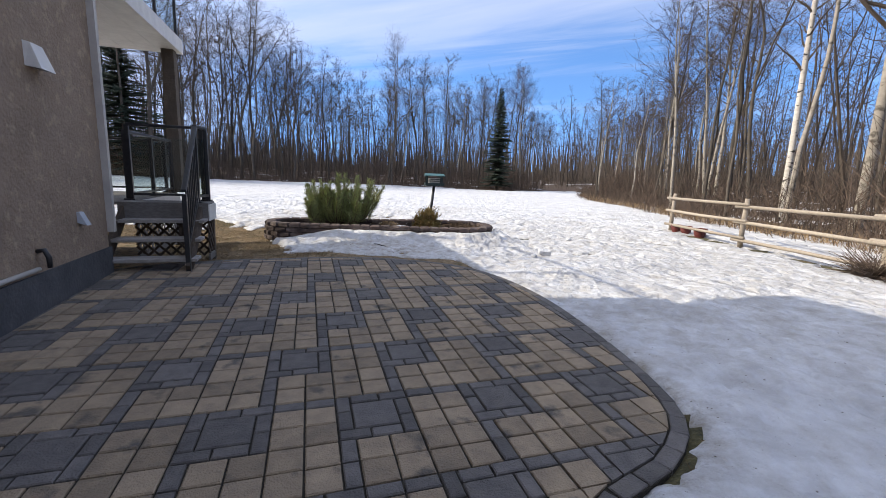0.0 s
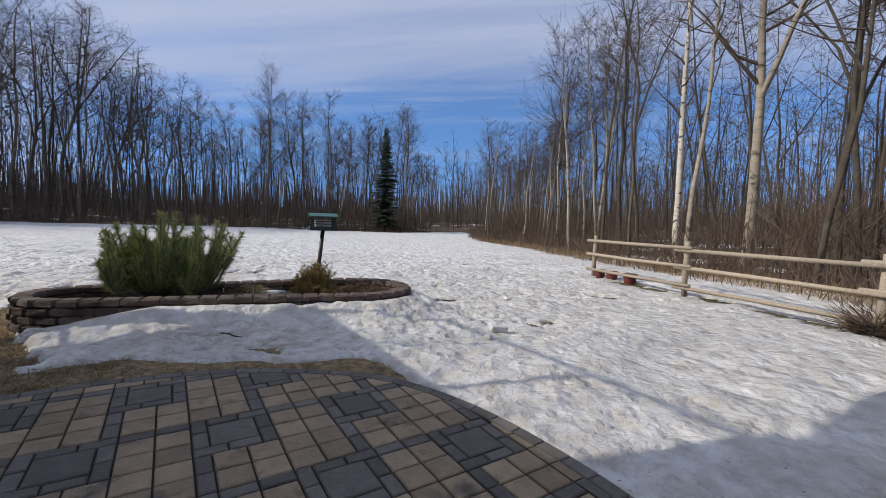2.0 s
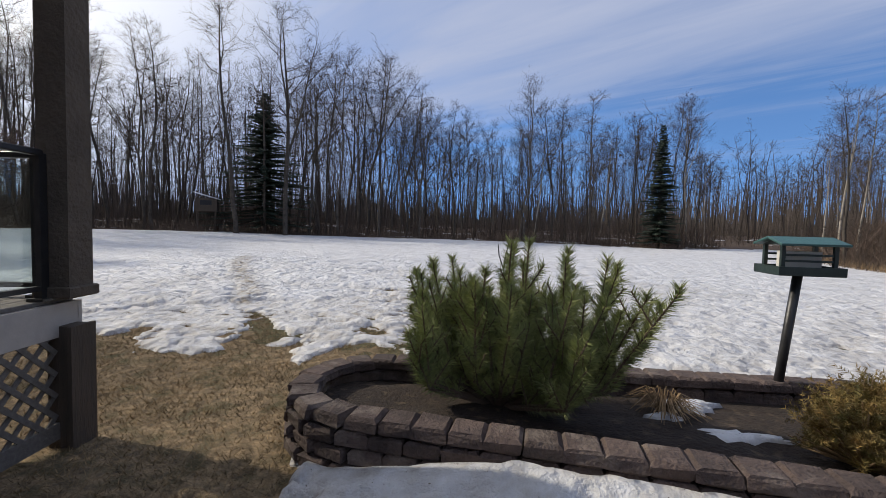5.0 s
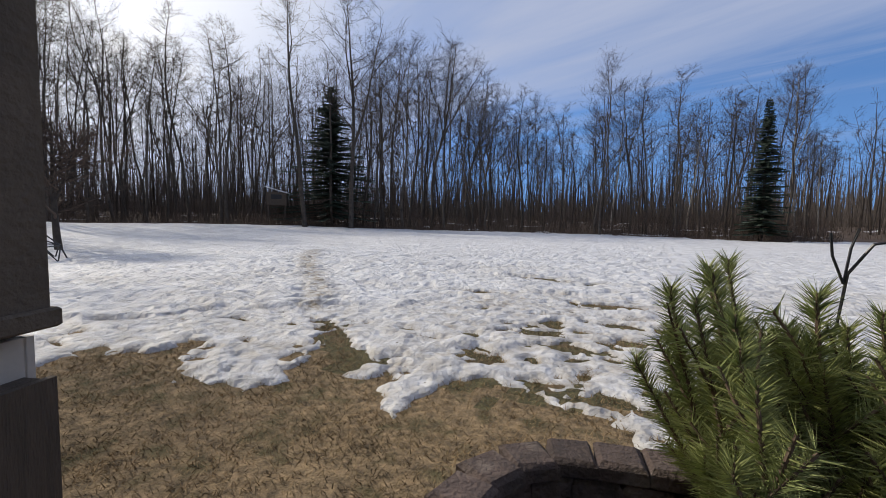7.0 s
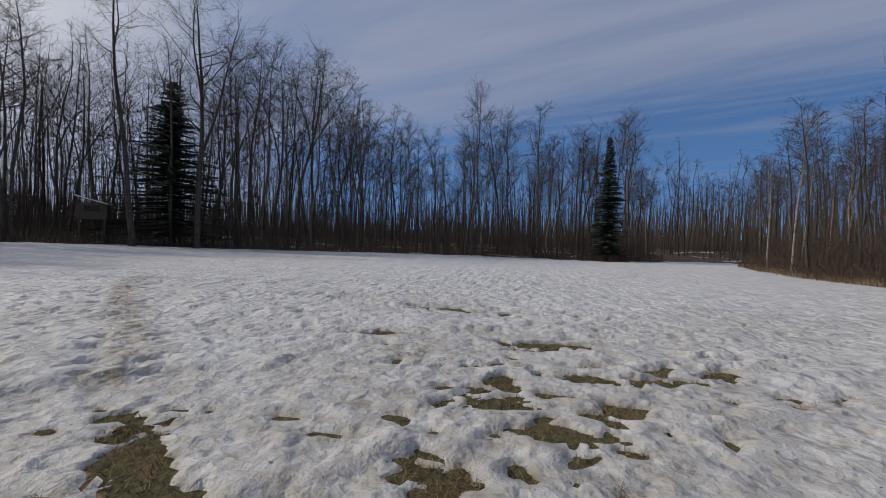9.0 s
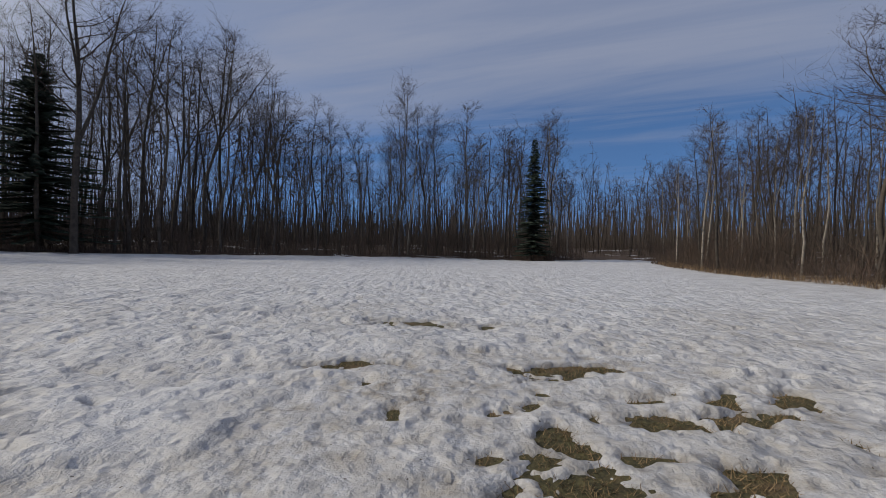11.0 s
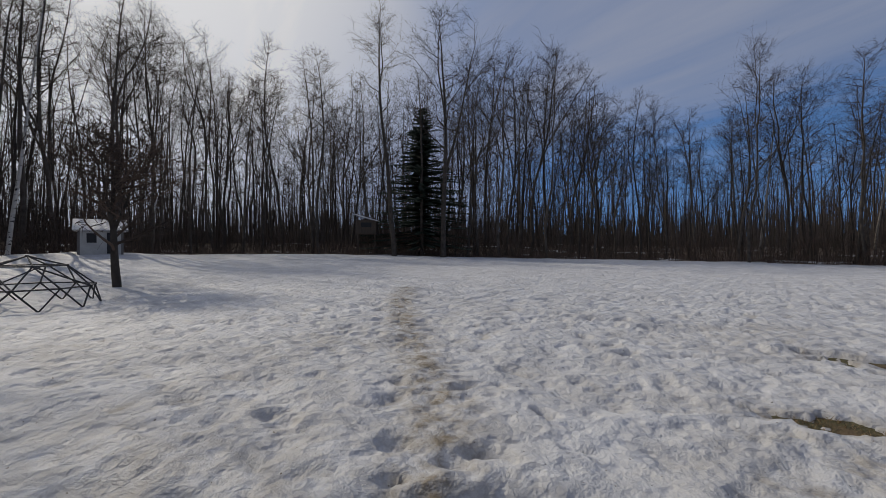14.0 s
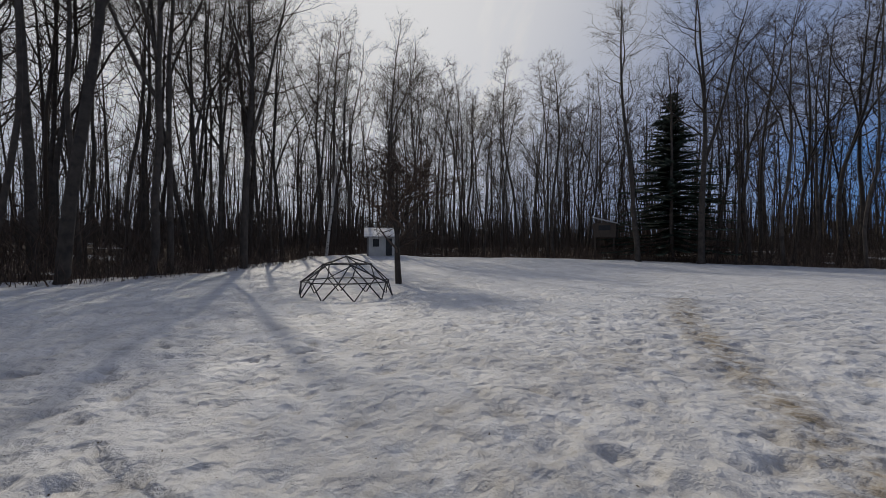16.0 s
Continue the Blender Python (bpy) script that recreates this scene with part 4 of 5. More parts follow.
# ---- house ----
def build_house():
    house = thing("house", "two-storey house with brown stucco walls and dark concrete base", "house", tuple(CORNER), WALL_TURN)
    # local: x out of the wall, y along it away, z up
    part("wall", Mesh().box((-6, -8, 3.35), (12, 16, 6.0)), STUCCO, house, "rough brown stucco wall")
    part("foundation", Mesh().box((-6, -8, 0.10), (12.05, 16.05, 0.62)), CONCRETE, house, "dark grey concrete base")
    roof = Mesh()
    roof.add([(0.5, 0.5, 6.35), (0.5, -16.5, 6.35), (-12.5, -16.5, 6.35), (-12.5, 0.5, 6.35), (-6, -5.5, 8.6), (-6, -10.5, 8.6), (0.5, 0.5, 6.2), (0.5, -16.5, 6.2), (-12.5, -16.5, 6.2), (-12.5, 0.5, 6.2)],
             [(0, 4, 5, 1), (1, 5, 2), (2, 5, 4, 3), (3, 4, 0), (0, 1, 7, 6), (1, 2, 8, 7), (2, 3, 9, 8), (3, 0, 6, 9), (6, 7, 8, 9)])
    part("roof", roof, CONCRETE, house)
    part("corner_trim", Mesh().box((0.02, 0.035, 3.4), (0.11, 0.07, 5.6), bevel=0.008), TRIM, house, "pale metal corner trim")
    # hooded outlet
    hood = Mesh()
    hood.add([(0, -0.11, 0), (0, 0.11, 0), (0, 0.11, 0.22), (0, -0.11, 0.22), (0.13, -0.12, -0.02), (0.13, 0.12, -0.02), (0.05, 0.10, 0.21), (0.05, -0.10, 0.21)],
             [(0, 1, 2, 3), (7, 6, 5, 4), (0, 3, 7, 4), (2, 1, 5, 6), (3, 2, 6, 7)])
    part("vent_hood", hood, WHITE, house, "white plastic vent hood", at=Matrix.Translation((0.0, -1.22, 2.32)))
    flap = Mesh()
    flap.add([(0, -0.05, 0), (0, 0.05, 0), (0, 0.05, 0.12), (0, -0.05, 0.12), (0.09, -0.05, -0.03), (0.09, 0.05, -0.03), (0.025, 0.05, 0.115), (0.025, -0.05, 0.115)],
             [(0, 1, 2, 3), (7, 6, 5, 4), (0, 3, 7, 4), (2, 1, 5, 6), (3, 2, 6, 7)])
    part("air_inlet", flap, GREY_PLASTIC, house, "small grey plastic air inlet", at=Matrix.Translation((0.0, -0.66, 0.80)))
    pipe = Mesh()
    pipe.tube([(0.03, -3.2, 0.46), (0.03, -1.55, 0.46)], [0.022, 0.022], 8)
    part("conduit", pipe, TRIM, house, "pale horizontal pipe low on the wall", True)
    tap = Mesh()
    tap.tube([(0.0, -1.5, 0.62), (0.06, -1.5, 0.63), (0.09, -1.5, 0.56), (0.09, -1.5, 0.46)], [0.022, 0.024, 0.024, 0.02], 8)
    part("tap", tap, BLACK, house, "black outdoor tap", True)
    # balcony over the deck
    bal = thing("balcony", "white upper balcony with boarded soffit and glass rail", "balcony", tuple(CORNER), WALL_TURN)
    slab = Mesh()
    for k in range(14):
        slab.box((-4.45 + k * 0.32 + 0.16, 1.92, 3.69), (0.314, 3.76, 0.03))
    part("soffit", slab, WHITE, bal, "white soffit boards")
    f = Mesh()
    f.box((0.06, 1.92, 3.80), (0.05, 3.86, 0.26))
    f.box((-2.2, 3.82, 3.80), (4.5, 0.05, 0.26))
    part("fascia", f, WHITE, bal)
    part("floor_slab", Mesh().box((-2.2, 1.92, 3.82), (4.45, 3.7, 0.2)), WOOD_GREY, bal)
    for y in (0.1, 1.32, 2.54, 3.76):
        part("post", Mesh().box((0.0, y, 4.48), (0.05, 0.05, 1.1)), BLACK, bal)
    for y in (0.71, 1.93, 3.15):
        pane = part("pane", Mesh().box((0.0, y, 4.48), (0.01, 1.12, 0.9)), GLASS, bal)
        pane.visible_shadow = False
    part("top_rail", Mesh().box((0.0, 1.93, 5.05), (0.06, 3.76, 0.04)), BLACK, bal)


def lattice(parent, origin, along, width, height, mat, spacing=0.11, w=0.035):
    """Crossed diagonal slats in an upright panel."""
    along = Vector(along).normalized()
    nrm = along.cross(Vector((0, 0, 1)))
    for sgn, off in ((1, 0.0), (-1, 0.012)):
        k = -height
        while k < width + height:
            ends = []
            for z in (0.0, height):
                ends.append((k + (z if sgn > 0 else height - z), z))
            (x0, z0), (x1, z1) = ends
            pts = []
            for x, z in ((x0, z0), (x1, z1)):
                xc = min(max(x, 0), width)
                zz = z0 + (z1 - z0) * ((xc - x0) / (x1 - x0))
                pts.append((xc, zz))
            if abs(pts[0][0] - pts[1][0]) > 0.05:
                a, b = [Vector(origin) + along * x + Vector((0, 0, z)) + nrm * off for x, z in pts]
                part("lattice_slat", Mesh().bar(a, b, 0.010, w), mat, parent)
            k += spacing * 1.414


def rail_run(parent, a, b, z, height, posts, mat_pane=True):
    """Black posts and rails with glass between, from a to b in the deck's plan."""
    a, b = Vector((*a, z)), Vector((*b, z))
    d = (b - a)
    for i in range(posts + 1):
        p = a + d * i / posts
        part("rail_post", Mesh().box(p + Vector((0, 0, height / 2)), (0.055, 0.055, height), bevel=0.006).box(p + Vector((0, 0, 0.012)), (0.11, 0.11, 0.02)), BLACK, parent)
    part("top_rail", Mesh().bar(a + Vector((0, 0, height)), b + Vector((0, 0, height)), 0.06, 0.045, bevel=0.008), BLACK, parent)
    part("bottom_rail", Mesh().bar(a + Vector((0, 0, 0.09)), b + Vector((0, 0, 0.09)), 0.04, 0.035), BLACK, parent)
    for i in range(posts):
        p, q = a + d * (i + 0.04) / posts, a + d * (i + 0.96) / posts
        pane = part("pane", Mesh().bar(p + Vector((0, 0, 0.53)), q + Vector((0, 0, 0.53)), 0.008, 0.84), GLASS, parent)
        pane.visible_shadow = False


DECK_Z = 0.93


def build_deck():
    deck = thing("deck", "raised grey wooden deck with glass rails and lattice skirt", "deck", tuple(CORNER), WALL_TURN)
    # boards
    for k in range(3):
        part("landing_board", Mesh().box((0.42, 0.88 + 0.15 * k, DECK_Z - 0.015), (1.16, 0.145, 0.03), bevel=0.004), WOOD_GREY, deck)
    n = 30
    for k in range(n):
        part("deck_board", Mesh().box((-0.14 - 0.145 * k - 0.07, 2.25, DECK_Z - 0.015), (0.14, 2.88, 0.03), bevel=0.004), WOOD_GREY, deck)
    part("fascia", Mesh().box((-0.12, 2.48, DECK_Z - 0.15), (0.04, 2.42, 0.24)).box((-2.2, 3.70, DECK_Z - 0.15), (4.2, 0.04, 0.24)), TRIM, deck, "pale painted fascia boards")
    part("landing_fascia", Mesh().box((1.0, 1.04, DECK_Z - 0.15), (0.035, 0.46, 0.24)).box((0.42, 1.25, DECK_Z - 0.15), (1.16, 0.035, 0.24)), WHITE, deck)
    part("landing_riser", Mesh().box((0.42, 0.81, DECK_Z - 0.15), (1.16, 0.035, 0.24)), WOOD_GREY, deck)
    part("skirt_post", Mesh().box((-0.105, 3.60, 0.22), (0.16, 0.16, 1.04), bevel=0.006).box((-0.005, 3.60, 0.22), (0.03, 0.22, 1.04)), WOOD_DARK, deck)
    part("skirt_post", Mesh().box((0.95, 1.2, 0.35), (0.09, 0.09, 0.7)), WOOD_DARK, deck)
    part("skirt_board", Mesh().box((-0.12, 2.43, -0.02), (0.03, 2.35, 0.12)).box((0.98, 1.04, 0.1), (0.03, 0.4, 0.1)), WOOD_GREY, deck)
    lattice(deck, (-0.12, 1.3, -0.05), (0, 1, 0), 2.2, 0.74, WOOD_GREY)
    lattice(deck, (0.97, 0.84, 0.06), (0, 1, 0), 0.4, 0.64, WOOD_DARK)
    lattice(deck, (-0.1, 1.22, 0.06), (1, 0, 0), 1.05, 0.64, WOOD_DARK)
    rail_run(deck, (-0.12, 1.25), (0.86, 1.25), DECK_Z, 1.12, 1)
    rail_run(deck, (0.86, 0.86), (0.92, 1.25), DECK_Z, 1.12, 1)
    rail_run(deck, (-0.16, 1.25), (-0.16, 3.46), DECK_Z, 1.02, 2)
    rail_run(deck, (-0.3, 3.60), (-4.0, 3.60), DECK_Z, 1.02, 3)
    col = Mesh().box((-0.105, 3.60, 2.32), (0.21, 0.21, 2.74), bevel=0.012).box((-0.105, 3.60, 0.985), (0.26, 0.26, 0.08), bevel=0.01)
    part("column", col, COLUMN, deck, "brown stucco roof column")
    # stairs
    steps = thing("stairs", "three open grey wooden steps with black metal handrail", "stairs", tuple(CORNER), WALL_TURN)
    for k in range(3):
        z = DECK_Z * (k + 1) / 4
        for j in range(2):
            part("tread", Mesh().box((0.40, 0.06 + 0.27 * k + 0.135 * j, z - 0.02), (1.18, 0.13, 0.045), bevel=0.006), WOOD_TREAD_LIT, steps)
    for x in (-0.10, 0.90):
        part("stringer", Mesh().bar((x, -0.05, 0.08), (x, 0.84, 0.80), 0.045, 0.20), WOOD_DARK, steps)
    part("rail_post", Mesh().box((0.9, -0.04, 0.55), (0.055, 0.055, 1.1), bevel=0.005), BLACK, steps)
    part("base_plate", Mesh().box((0.9, -0.04, 0.02), (0.14, 0.14, 0.04), bevel=0.006), CONCRETE, steps)
    part("handrail", Mesh().bar((0.9, -0.06, 1.14), (0.87, 0.84, 2.03), 0.065, 0.05, bevel=0.01), BLACK, steps)
    part("lower_rail", Mesh().bar((0.9, -0.04, 0.36), (0.87, 0.84, 1.05), 0.035, 0.035), BLACK, steps)
    for k in range(7):
        t = (k + 1) / 8
        part("baluster", Mesh().box((0.9 - 0.03 * t, -0.04 + 0.88 * t, 0.36 + 0.69 * t + 0.39), (0.018, 0.018, 0.86)), BLACK, steps)


build_house()
build_deck()


# ---- fence, pots ----
def build_fence():
    posts = [(7.42, 12.75), (7.64, 9.55), (7.95, 6.2), (8.22, 3.1), (8.5, 0.0)]
    fence = thing("fence", "low rustic fence of pale weathered round rails", "fence", (7.42, 12.9, land_at(7.42, 12.9)))
    o = Vector(fence.location)
    rr = random.Random(3)
    for x, y in posts:
        z = land_at(x, y)
        part("post", Mesh().tube([Vector((x, y, z - 0.1)) - o, Vector((x, y, z + 0.6)) - o, Vector((x + 0.02, y, z + 1.2)) - o], [0.062, 0.058, 0.052], 10), WOOD_PALE, fence, smooth=True)
    for i in range(4):
        (ax, ay), (bx, by) = posts[i], posts[i + 1]
        for k, h in enumerate((1.06, 0.66, 0.24)):
            a = Vector((ax - 0.075, ay + 0.25, land_at(ax, ay) + h - 0.05 * (i % 2) + rr.uniform(-.02, .02)))
            b = Vector((bx - 0.075, by - 0.22, land_at(bx, by) + h - 0.05 * (i % 2) + rr.uniform(-.02, .02)))
            m = a.lerp(b, 0.5) + Vector((0, 0, rr.uniform(-.02, .02)))
            part("rail", Mesh().tube([a - o, m - o, b - o], [0.042, 0.040, 0.037], 10), WOOD_PALE, fence, smooth=True)
    for k, (x, y, s) in enumerate(((7.5, 12.55, 0.95), (7.55, 12.05, 1.0), (7.6, 11.35, 1.05))):
        pot = thing("flower_pot", "empty dark red plastic flower pot under the fence", "flower pot", (x, y, land_at(x, y)), 40 * k, "pots under the fence")
        body = Mesh()
        prof = ((0.115, 0.0), (0.15, 0.20), (0.175, 0.20), (0.18, 0.245), (0.16, 0.245), (0.14, 0.06))
        m = 20
        for r, z in prof:
            body.v.extend([(r * s * math.cos(6.2832 * i / m), r * s * math.sin(6.2832 * i / m), z * s) for i in range(m)])
        for q in range(len(prof) - 1):
            body.add([], [])
            for i in range(m):
                body.f.append((q * m + i, q * m + (i + 1) % m, (q + 1) * m + (i + 1) % m, (q + 1) * m + i))
                body.s.append(0)
        body.f.append(tuple(range(m)))
        body.s.append(0)
        part("pot", body, RED_POT, pot)
        soil = Mesh()
        soil.add([(0.145 * s * math.cos(6.2832 * i / m), 0.145 * s * math.sin(6.2832 * i / m), 0.19 * s) for i in range(m)], [tuple(range(m))])
        part("potting_soil", soil, SOIL, pot)
    bush = Mesh()
    for _ in range(420):
        a, e = rr.uniform(0, 6.28), rr.uniform(0.05, 1.0)
        d = Vector((math.cos(a) * math.cos(e), math.sin(a) * math.cos(e), math.sin(e))) * rr.uniform(0.3, 0.8)
        bush.tube([(0, 0, 0.02), d * 0.5 + Vector((rr.uniform(-.15, .15), rr.uniform(-.15, .15), .05)), d * 1.0], [0.006, 0.005, 0.003], 3, cap=False)
    dry = thing("dry_shrub", "flattened leafless reddish shrub beside the fence", "shrub", (7.75, 6.15, land_at(7.75, 6.15)))
    part("stemwork", bush, BRUSH, dry)


build_fence()


# ---- planting bed ----
def along_outline(poly, step):
    pts = [Vector(p) for p in poly]
    pts.append(pts[0])
    total = sum((b - a).length for a, b in zip(pts, pts[1:]))
    n = round(total / step)
    out, want, done = [], 0.0, 0.0
    for a, b in zip(pts, pts[1:]):
        seg = (b - a).length
        while want < done + seg - 1e-9 and len(out) < n:
            t = (want - done) / seg
            d = (b - a).normalized()
            out.append((a.lerp(b, t), math.degrees(math.atan2(d.y, d.x))))
            want += total / n
        done += seg
    return out, total / n


def rough_block(w, d, h, seed, bevel):
    m = Mesh().box((0, 0, 0), (w, d, h), bevel=bevel)
    r = random.Random(seed)
    m.v = [(x + r.uniform(-.006, .006), y + r.uniform(-.008, .008), z + r.uniform(-.004, .004)) for x, y, z in m.v]
    return m.data("block", BLOCK)


def build_planter():
    bed = thing("planting_bed", "raised oval bed edged with brown split-face blocks", "planting bed", (-1.2, 8.1, 0))
    o = Vector((-1.2, 8.1, 0))
    rr = random.Random(8)
    kinds = [rough_block(0.212, 0.20, 0.094, k, 0.016) for k in range(4)]
    caps = [rough_block(0.205, 0.21, 0.092, k + 10, 0.024) for k in range(4)]
    for c in range(4):
        run, step = along_outline(planter_outline(0.10 + 0.008 * c), 0.218 if c < 3 else 0.210)
        for i, (p, a) in enumerate(run):
            t = (i + 0.5 * (c % 2)) % len(run)
            z = RIM_Z - 0.049 - 0.098 * (3 - c)
            q = p if c % 2 == 0 else p.lerp(run[(i + 1) % len(run)][0], 0.5)
            part("wall_block" if c < 3 else "cap_block", (kinds if c < 3 else caps)[rr.randrange(4)], None, bed,
                 at=pose(q.x - o.x, q.y - o.y, z, rr.uniform(-1, 1), rr.uniform(-1, 1), a + rr.uniform(-2, 2)))
    soil = Mesh()
    inner = planter_outline(0.16)
    c = Vector((-1.2, 8.12))
    rings = 12
    for k in range(rings + 1):
        t = k / rings
        for x, y in inner:
            px, py = c.x + (x - c.x) * t, c.y + (y - c.y) * t
            z = 0.20 + 0.05 * (1 - t) + 0.025 * float(lattice_noise(np.array([px * 5]), np.array([py * 5]), 4)[0])
            soil.v.append((px - o.x, py - o.y, z))
    m = len(inner)
    for k in range(rings):
        for i in range(m):
            j = (i + 1) % m
            soil.f.append((k * m + i, k * m + j, (k + 1) * m + j, (k + 1) * m + i))
            soil.s.append(0)
    part("soil", soil, SOIL, bed, "dark damp soil with bark bits", True)
    # snow left in the bed
    for x, y, a, b in ((-0.75, 8.75, 0.22, 0.12), (-0.55, 8.3, 0.28, 0.10), (0.35, 7.75, 0.25, 0.09), (-0.15, 7.72, 0.2, 0.07), (-0.95, 8.45, 0.12, 0.08)):
        ob = Mesh()
        n = 22
        for k, (s, z) in enumerate(((1.0, -0.02), (0.9, 0.012), (0.5, 0.024), (0.02, 0.028))):
            for i in range(n):
                w = 6.2832 * i / n
                g = s * (1 + 0.25 * math.sin(3 * w + x * 9) + 0.22 * math.sin(7 * w + y * 5) + 0.14 * math.sin(11 * w + x * 3)) * 0.9
                ob.v.append((a * g * math.cos(w), b * g * math.sin(w), z))
        for k in range(3):
            for i in range(n):
                ob.f.append((k * n + i, k * n + (i + 1) % n, k * n + n + (i + 1) % n, k * n + n + i))
                ob.s.append(0)
        tagged(new("snow_patch", ob.data("snow_patch", SNOW, True)), "small thawing snow patch on the soil", "snow", "snow in the bed").matrix_basis = pose(x, y, 0.235, 0, 0, 15)


build_planter()


def needles(mesh, a, b, count, length, r, spread=0.9, slot=0):
    """A shoot from a to b set all round with needles."""
    a, b = Vector(a), Vector(b)
    d = (b - a).normalized()
    e = d.cross(Vector((0.3, 0.5, 0.2))).normalized()
    f = d.cross(e)
    for _ in range(count):
        t = r.random() ** 0.8
        w = r.uniform(0, 6.28)
        out = e * math.cos(w) + f * math.sin(w)
        p = a.lerp(b, t)
        n = (d * r.uniform(0.5, 1.3) + out * spread).normalized()
        q = p + n * length * r.uniform(0.6, 1.1)
        s = n.cross(out.cross(n) + d * 0.01)
        if s.length < 1e-6:
            s = e.copy()
        s = s.normalized() * 0.0025
        mesh.add([tuple(p - s), tuple(p + s), tuple(q)], [(0, 1, 2)], slot)


DAMP_STRAW = material("damp_dead_stalks", (0.17, 0.11, 0.06), (0.07, 0.045, 0.027), 9, 0.95, 0.4, 60)


def build_pine():
    r = random.Random(17)
    pine = thing("pine_shrub", "bushy green mugo pine with upright shoots in the bed", "shrub", (-2.08, 8.22, 0.24))
    br, nd = Mesh(), Mesh()
    clumps = []
    for k in range(15):
        a, rad = k * 2.4 + r.uniform(-0.3, 0.3), math.sqrt((k + 0.5) / 15)
        clumps.append((0.84 * rad * math.cos(a), 0.44 * rad * math.sin(a), rad, r.uniform(0.74, 1.16)))
    for k in range(84):
        # shoots stand in clumps of uneven height
        cx, cy, rad, ch = clumps[k % len(clumps)]
        ex, ey = cx + r.gauss(0, 0.09), cy + r.gauss(0, 0.08)
        top = (1.10 - 0.34 * rad ** 2.2) * ch * r.uniform(0.58, 1.06)
        start = Vector((ex * 0.12, ey * 0.12, 0.0))
        mid = Vector((ex * 0.82, ey * 0.82, top * 0.24 + 0.02))
        tip = Vector((ex * r.uniform(0.9, 1.2) + r.gauss(0, 0.05), ey * r.uniform(0.85, 1.12) + r.gauss(0, 0.04), top))
        br.tube([start, mid, tip], [0.02, 0.014, 0.006], 5, cap=False)
        needles(nd, start.lerp(mid, 0.45), mid, 120, 0.085, r)
        segs = 7
        for s in range(segs):
            needles(nd, mid.lerp(tip, s / segs), mid.lerp(tip, (s + 1) / segs), 72, 0.098, r, 1.2)
        for s in range(7):
            p = mid.lerp(tip, r.uniform(-0.1, 0.7)) if s < 5 else start.lerp(mid, r.uniform(0.5, 1.0))
            az = r.uniform(0, 6.28)
            q = p + Vector((math.cos(az) * 0.13, math.sin(az) * 0.13, r.uniform(0.12, 0.26)))
            br.tube([p, q], [0.008, 0.005], 4, cap=False)
            needles(nd, p.lerp(q, 0.05), q, 95, 0.092, r, 1.2)
        needles(nd, tip - Vector((0, 0, 0.03)), tip + Vector((0, 0, 0.03)), 70, 0.085, r, 0.7)
        br.tube([tip - Vector((0, 0, 0.02)), tip + Vector((0, 0, 0.035))], [0.007, 0.004], 5)
    part("branchwork", br, BRANCH, pine)
    part("needle_foliage", nd, NEEDLE, pine, "long green needles")
    # browning evergreen and the straw heap
    cedar = thing("cedar_shrub", "half dead low cedar, browned on top", "shrub", (0.0, 8.15, 0.24))
    br, nd = Mesh(), Mesh()
    for k in range(170):
        a, e = r.uniform(0, 6.28), r.uniform(0.05, 1.5)
        d = Vector((math.cos(a) * math.cos(e) * 0.34, math.sin(a) * math.cos(e) * 0.32, math.sin(e) * 0.47)) * r.uniform(0.65, 1.08)
        br.tube([(0, 0, 0), d * 0.5, d], [0.009, 0.006, 0.003], 4, cap=False)
        if d.z < 0.12 and r.random() < 0.6:
            continue
        for s in range(7):
            q = d * r.uniform(0.6, 1.05)
            nn = Vector((r.uniform(-.1, .1), r.uniform(-.1, .1), r.uniform(0.02, .12)))
            needles(nd, q, q + nn, 30, 0.035, r, 1.2)
    part("branchwork", br, DRY, cedar)
    part("foliage", nd, NEEDLE_DRY, cedar, "browning scaly foliage")
    heap = thing("dead_perennials", "flattened heap of dry brown perennial stalks", "plant", (0.72, 8.42, 0.23))
    st = Mesh()
    for k in range(900):
        a = r.uniform(0, 6.28)
        rad = math.sqrt(r.random())
        x, y = 0.50 * rad * math.cos(a), 0.55 * rad * math.sin(a)
        z = 0.16 * (1 - rad * rad) * r.random() + 0.01
        b = r.uniform(0, 6.28)
        w = r.uniform(0.06, 0.2)
        st.tube([(x, y, z), (x + math.cos(b) * w * .5, y + math.sin(b) * w * .5, z + r.uniform(0, .05)), (x + math.cos(b) * w, y + math.sin(b) * w, max(0, z + r.uniform(-.03, .05)))], [0.004, 0.004, 0.003], 3, cap=False)
    part("straw", st, DAMP_STRAW, heap)
    tuft = thing("dead_daylily", "pale dry tuft of dead leaves on the soil", "plant", (-0.95, 8.55, 0.24))
    st = Mesh()
    for k in range(160):
        a = r.uniform(0, 6.28)
        w = r.uniform(0.1, 0.3)
        st.tube([(0.03 * math.cos(a), 0.03 * math.sin(a), 0), (w * .5 * math.cos(a), w * .5 * math.sin(a), r.uniform(.04, .14)), (w * math.cos(a), w * math.sin(a), r.uniform(0, .06))], [0.005, 0.004, 0.002], 3, cap=False)
    part("dead_foliage", st, DRY, tuft)


build_pine()


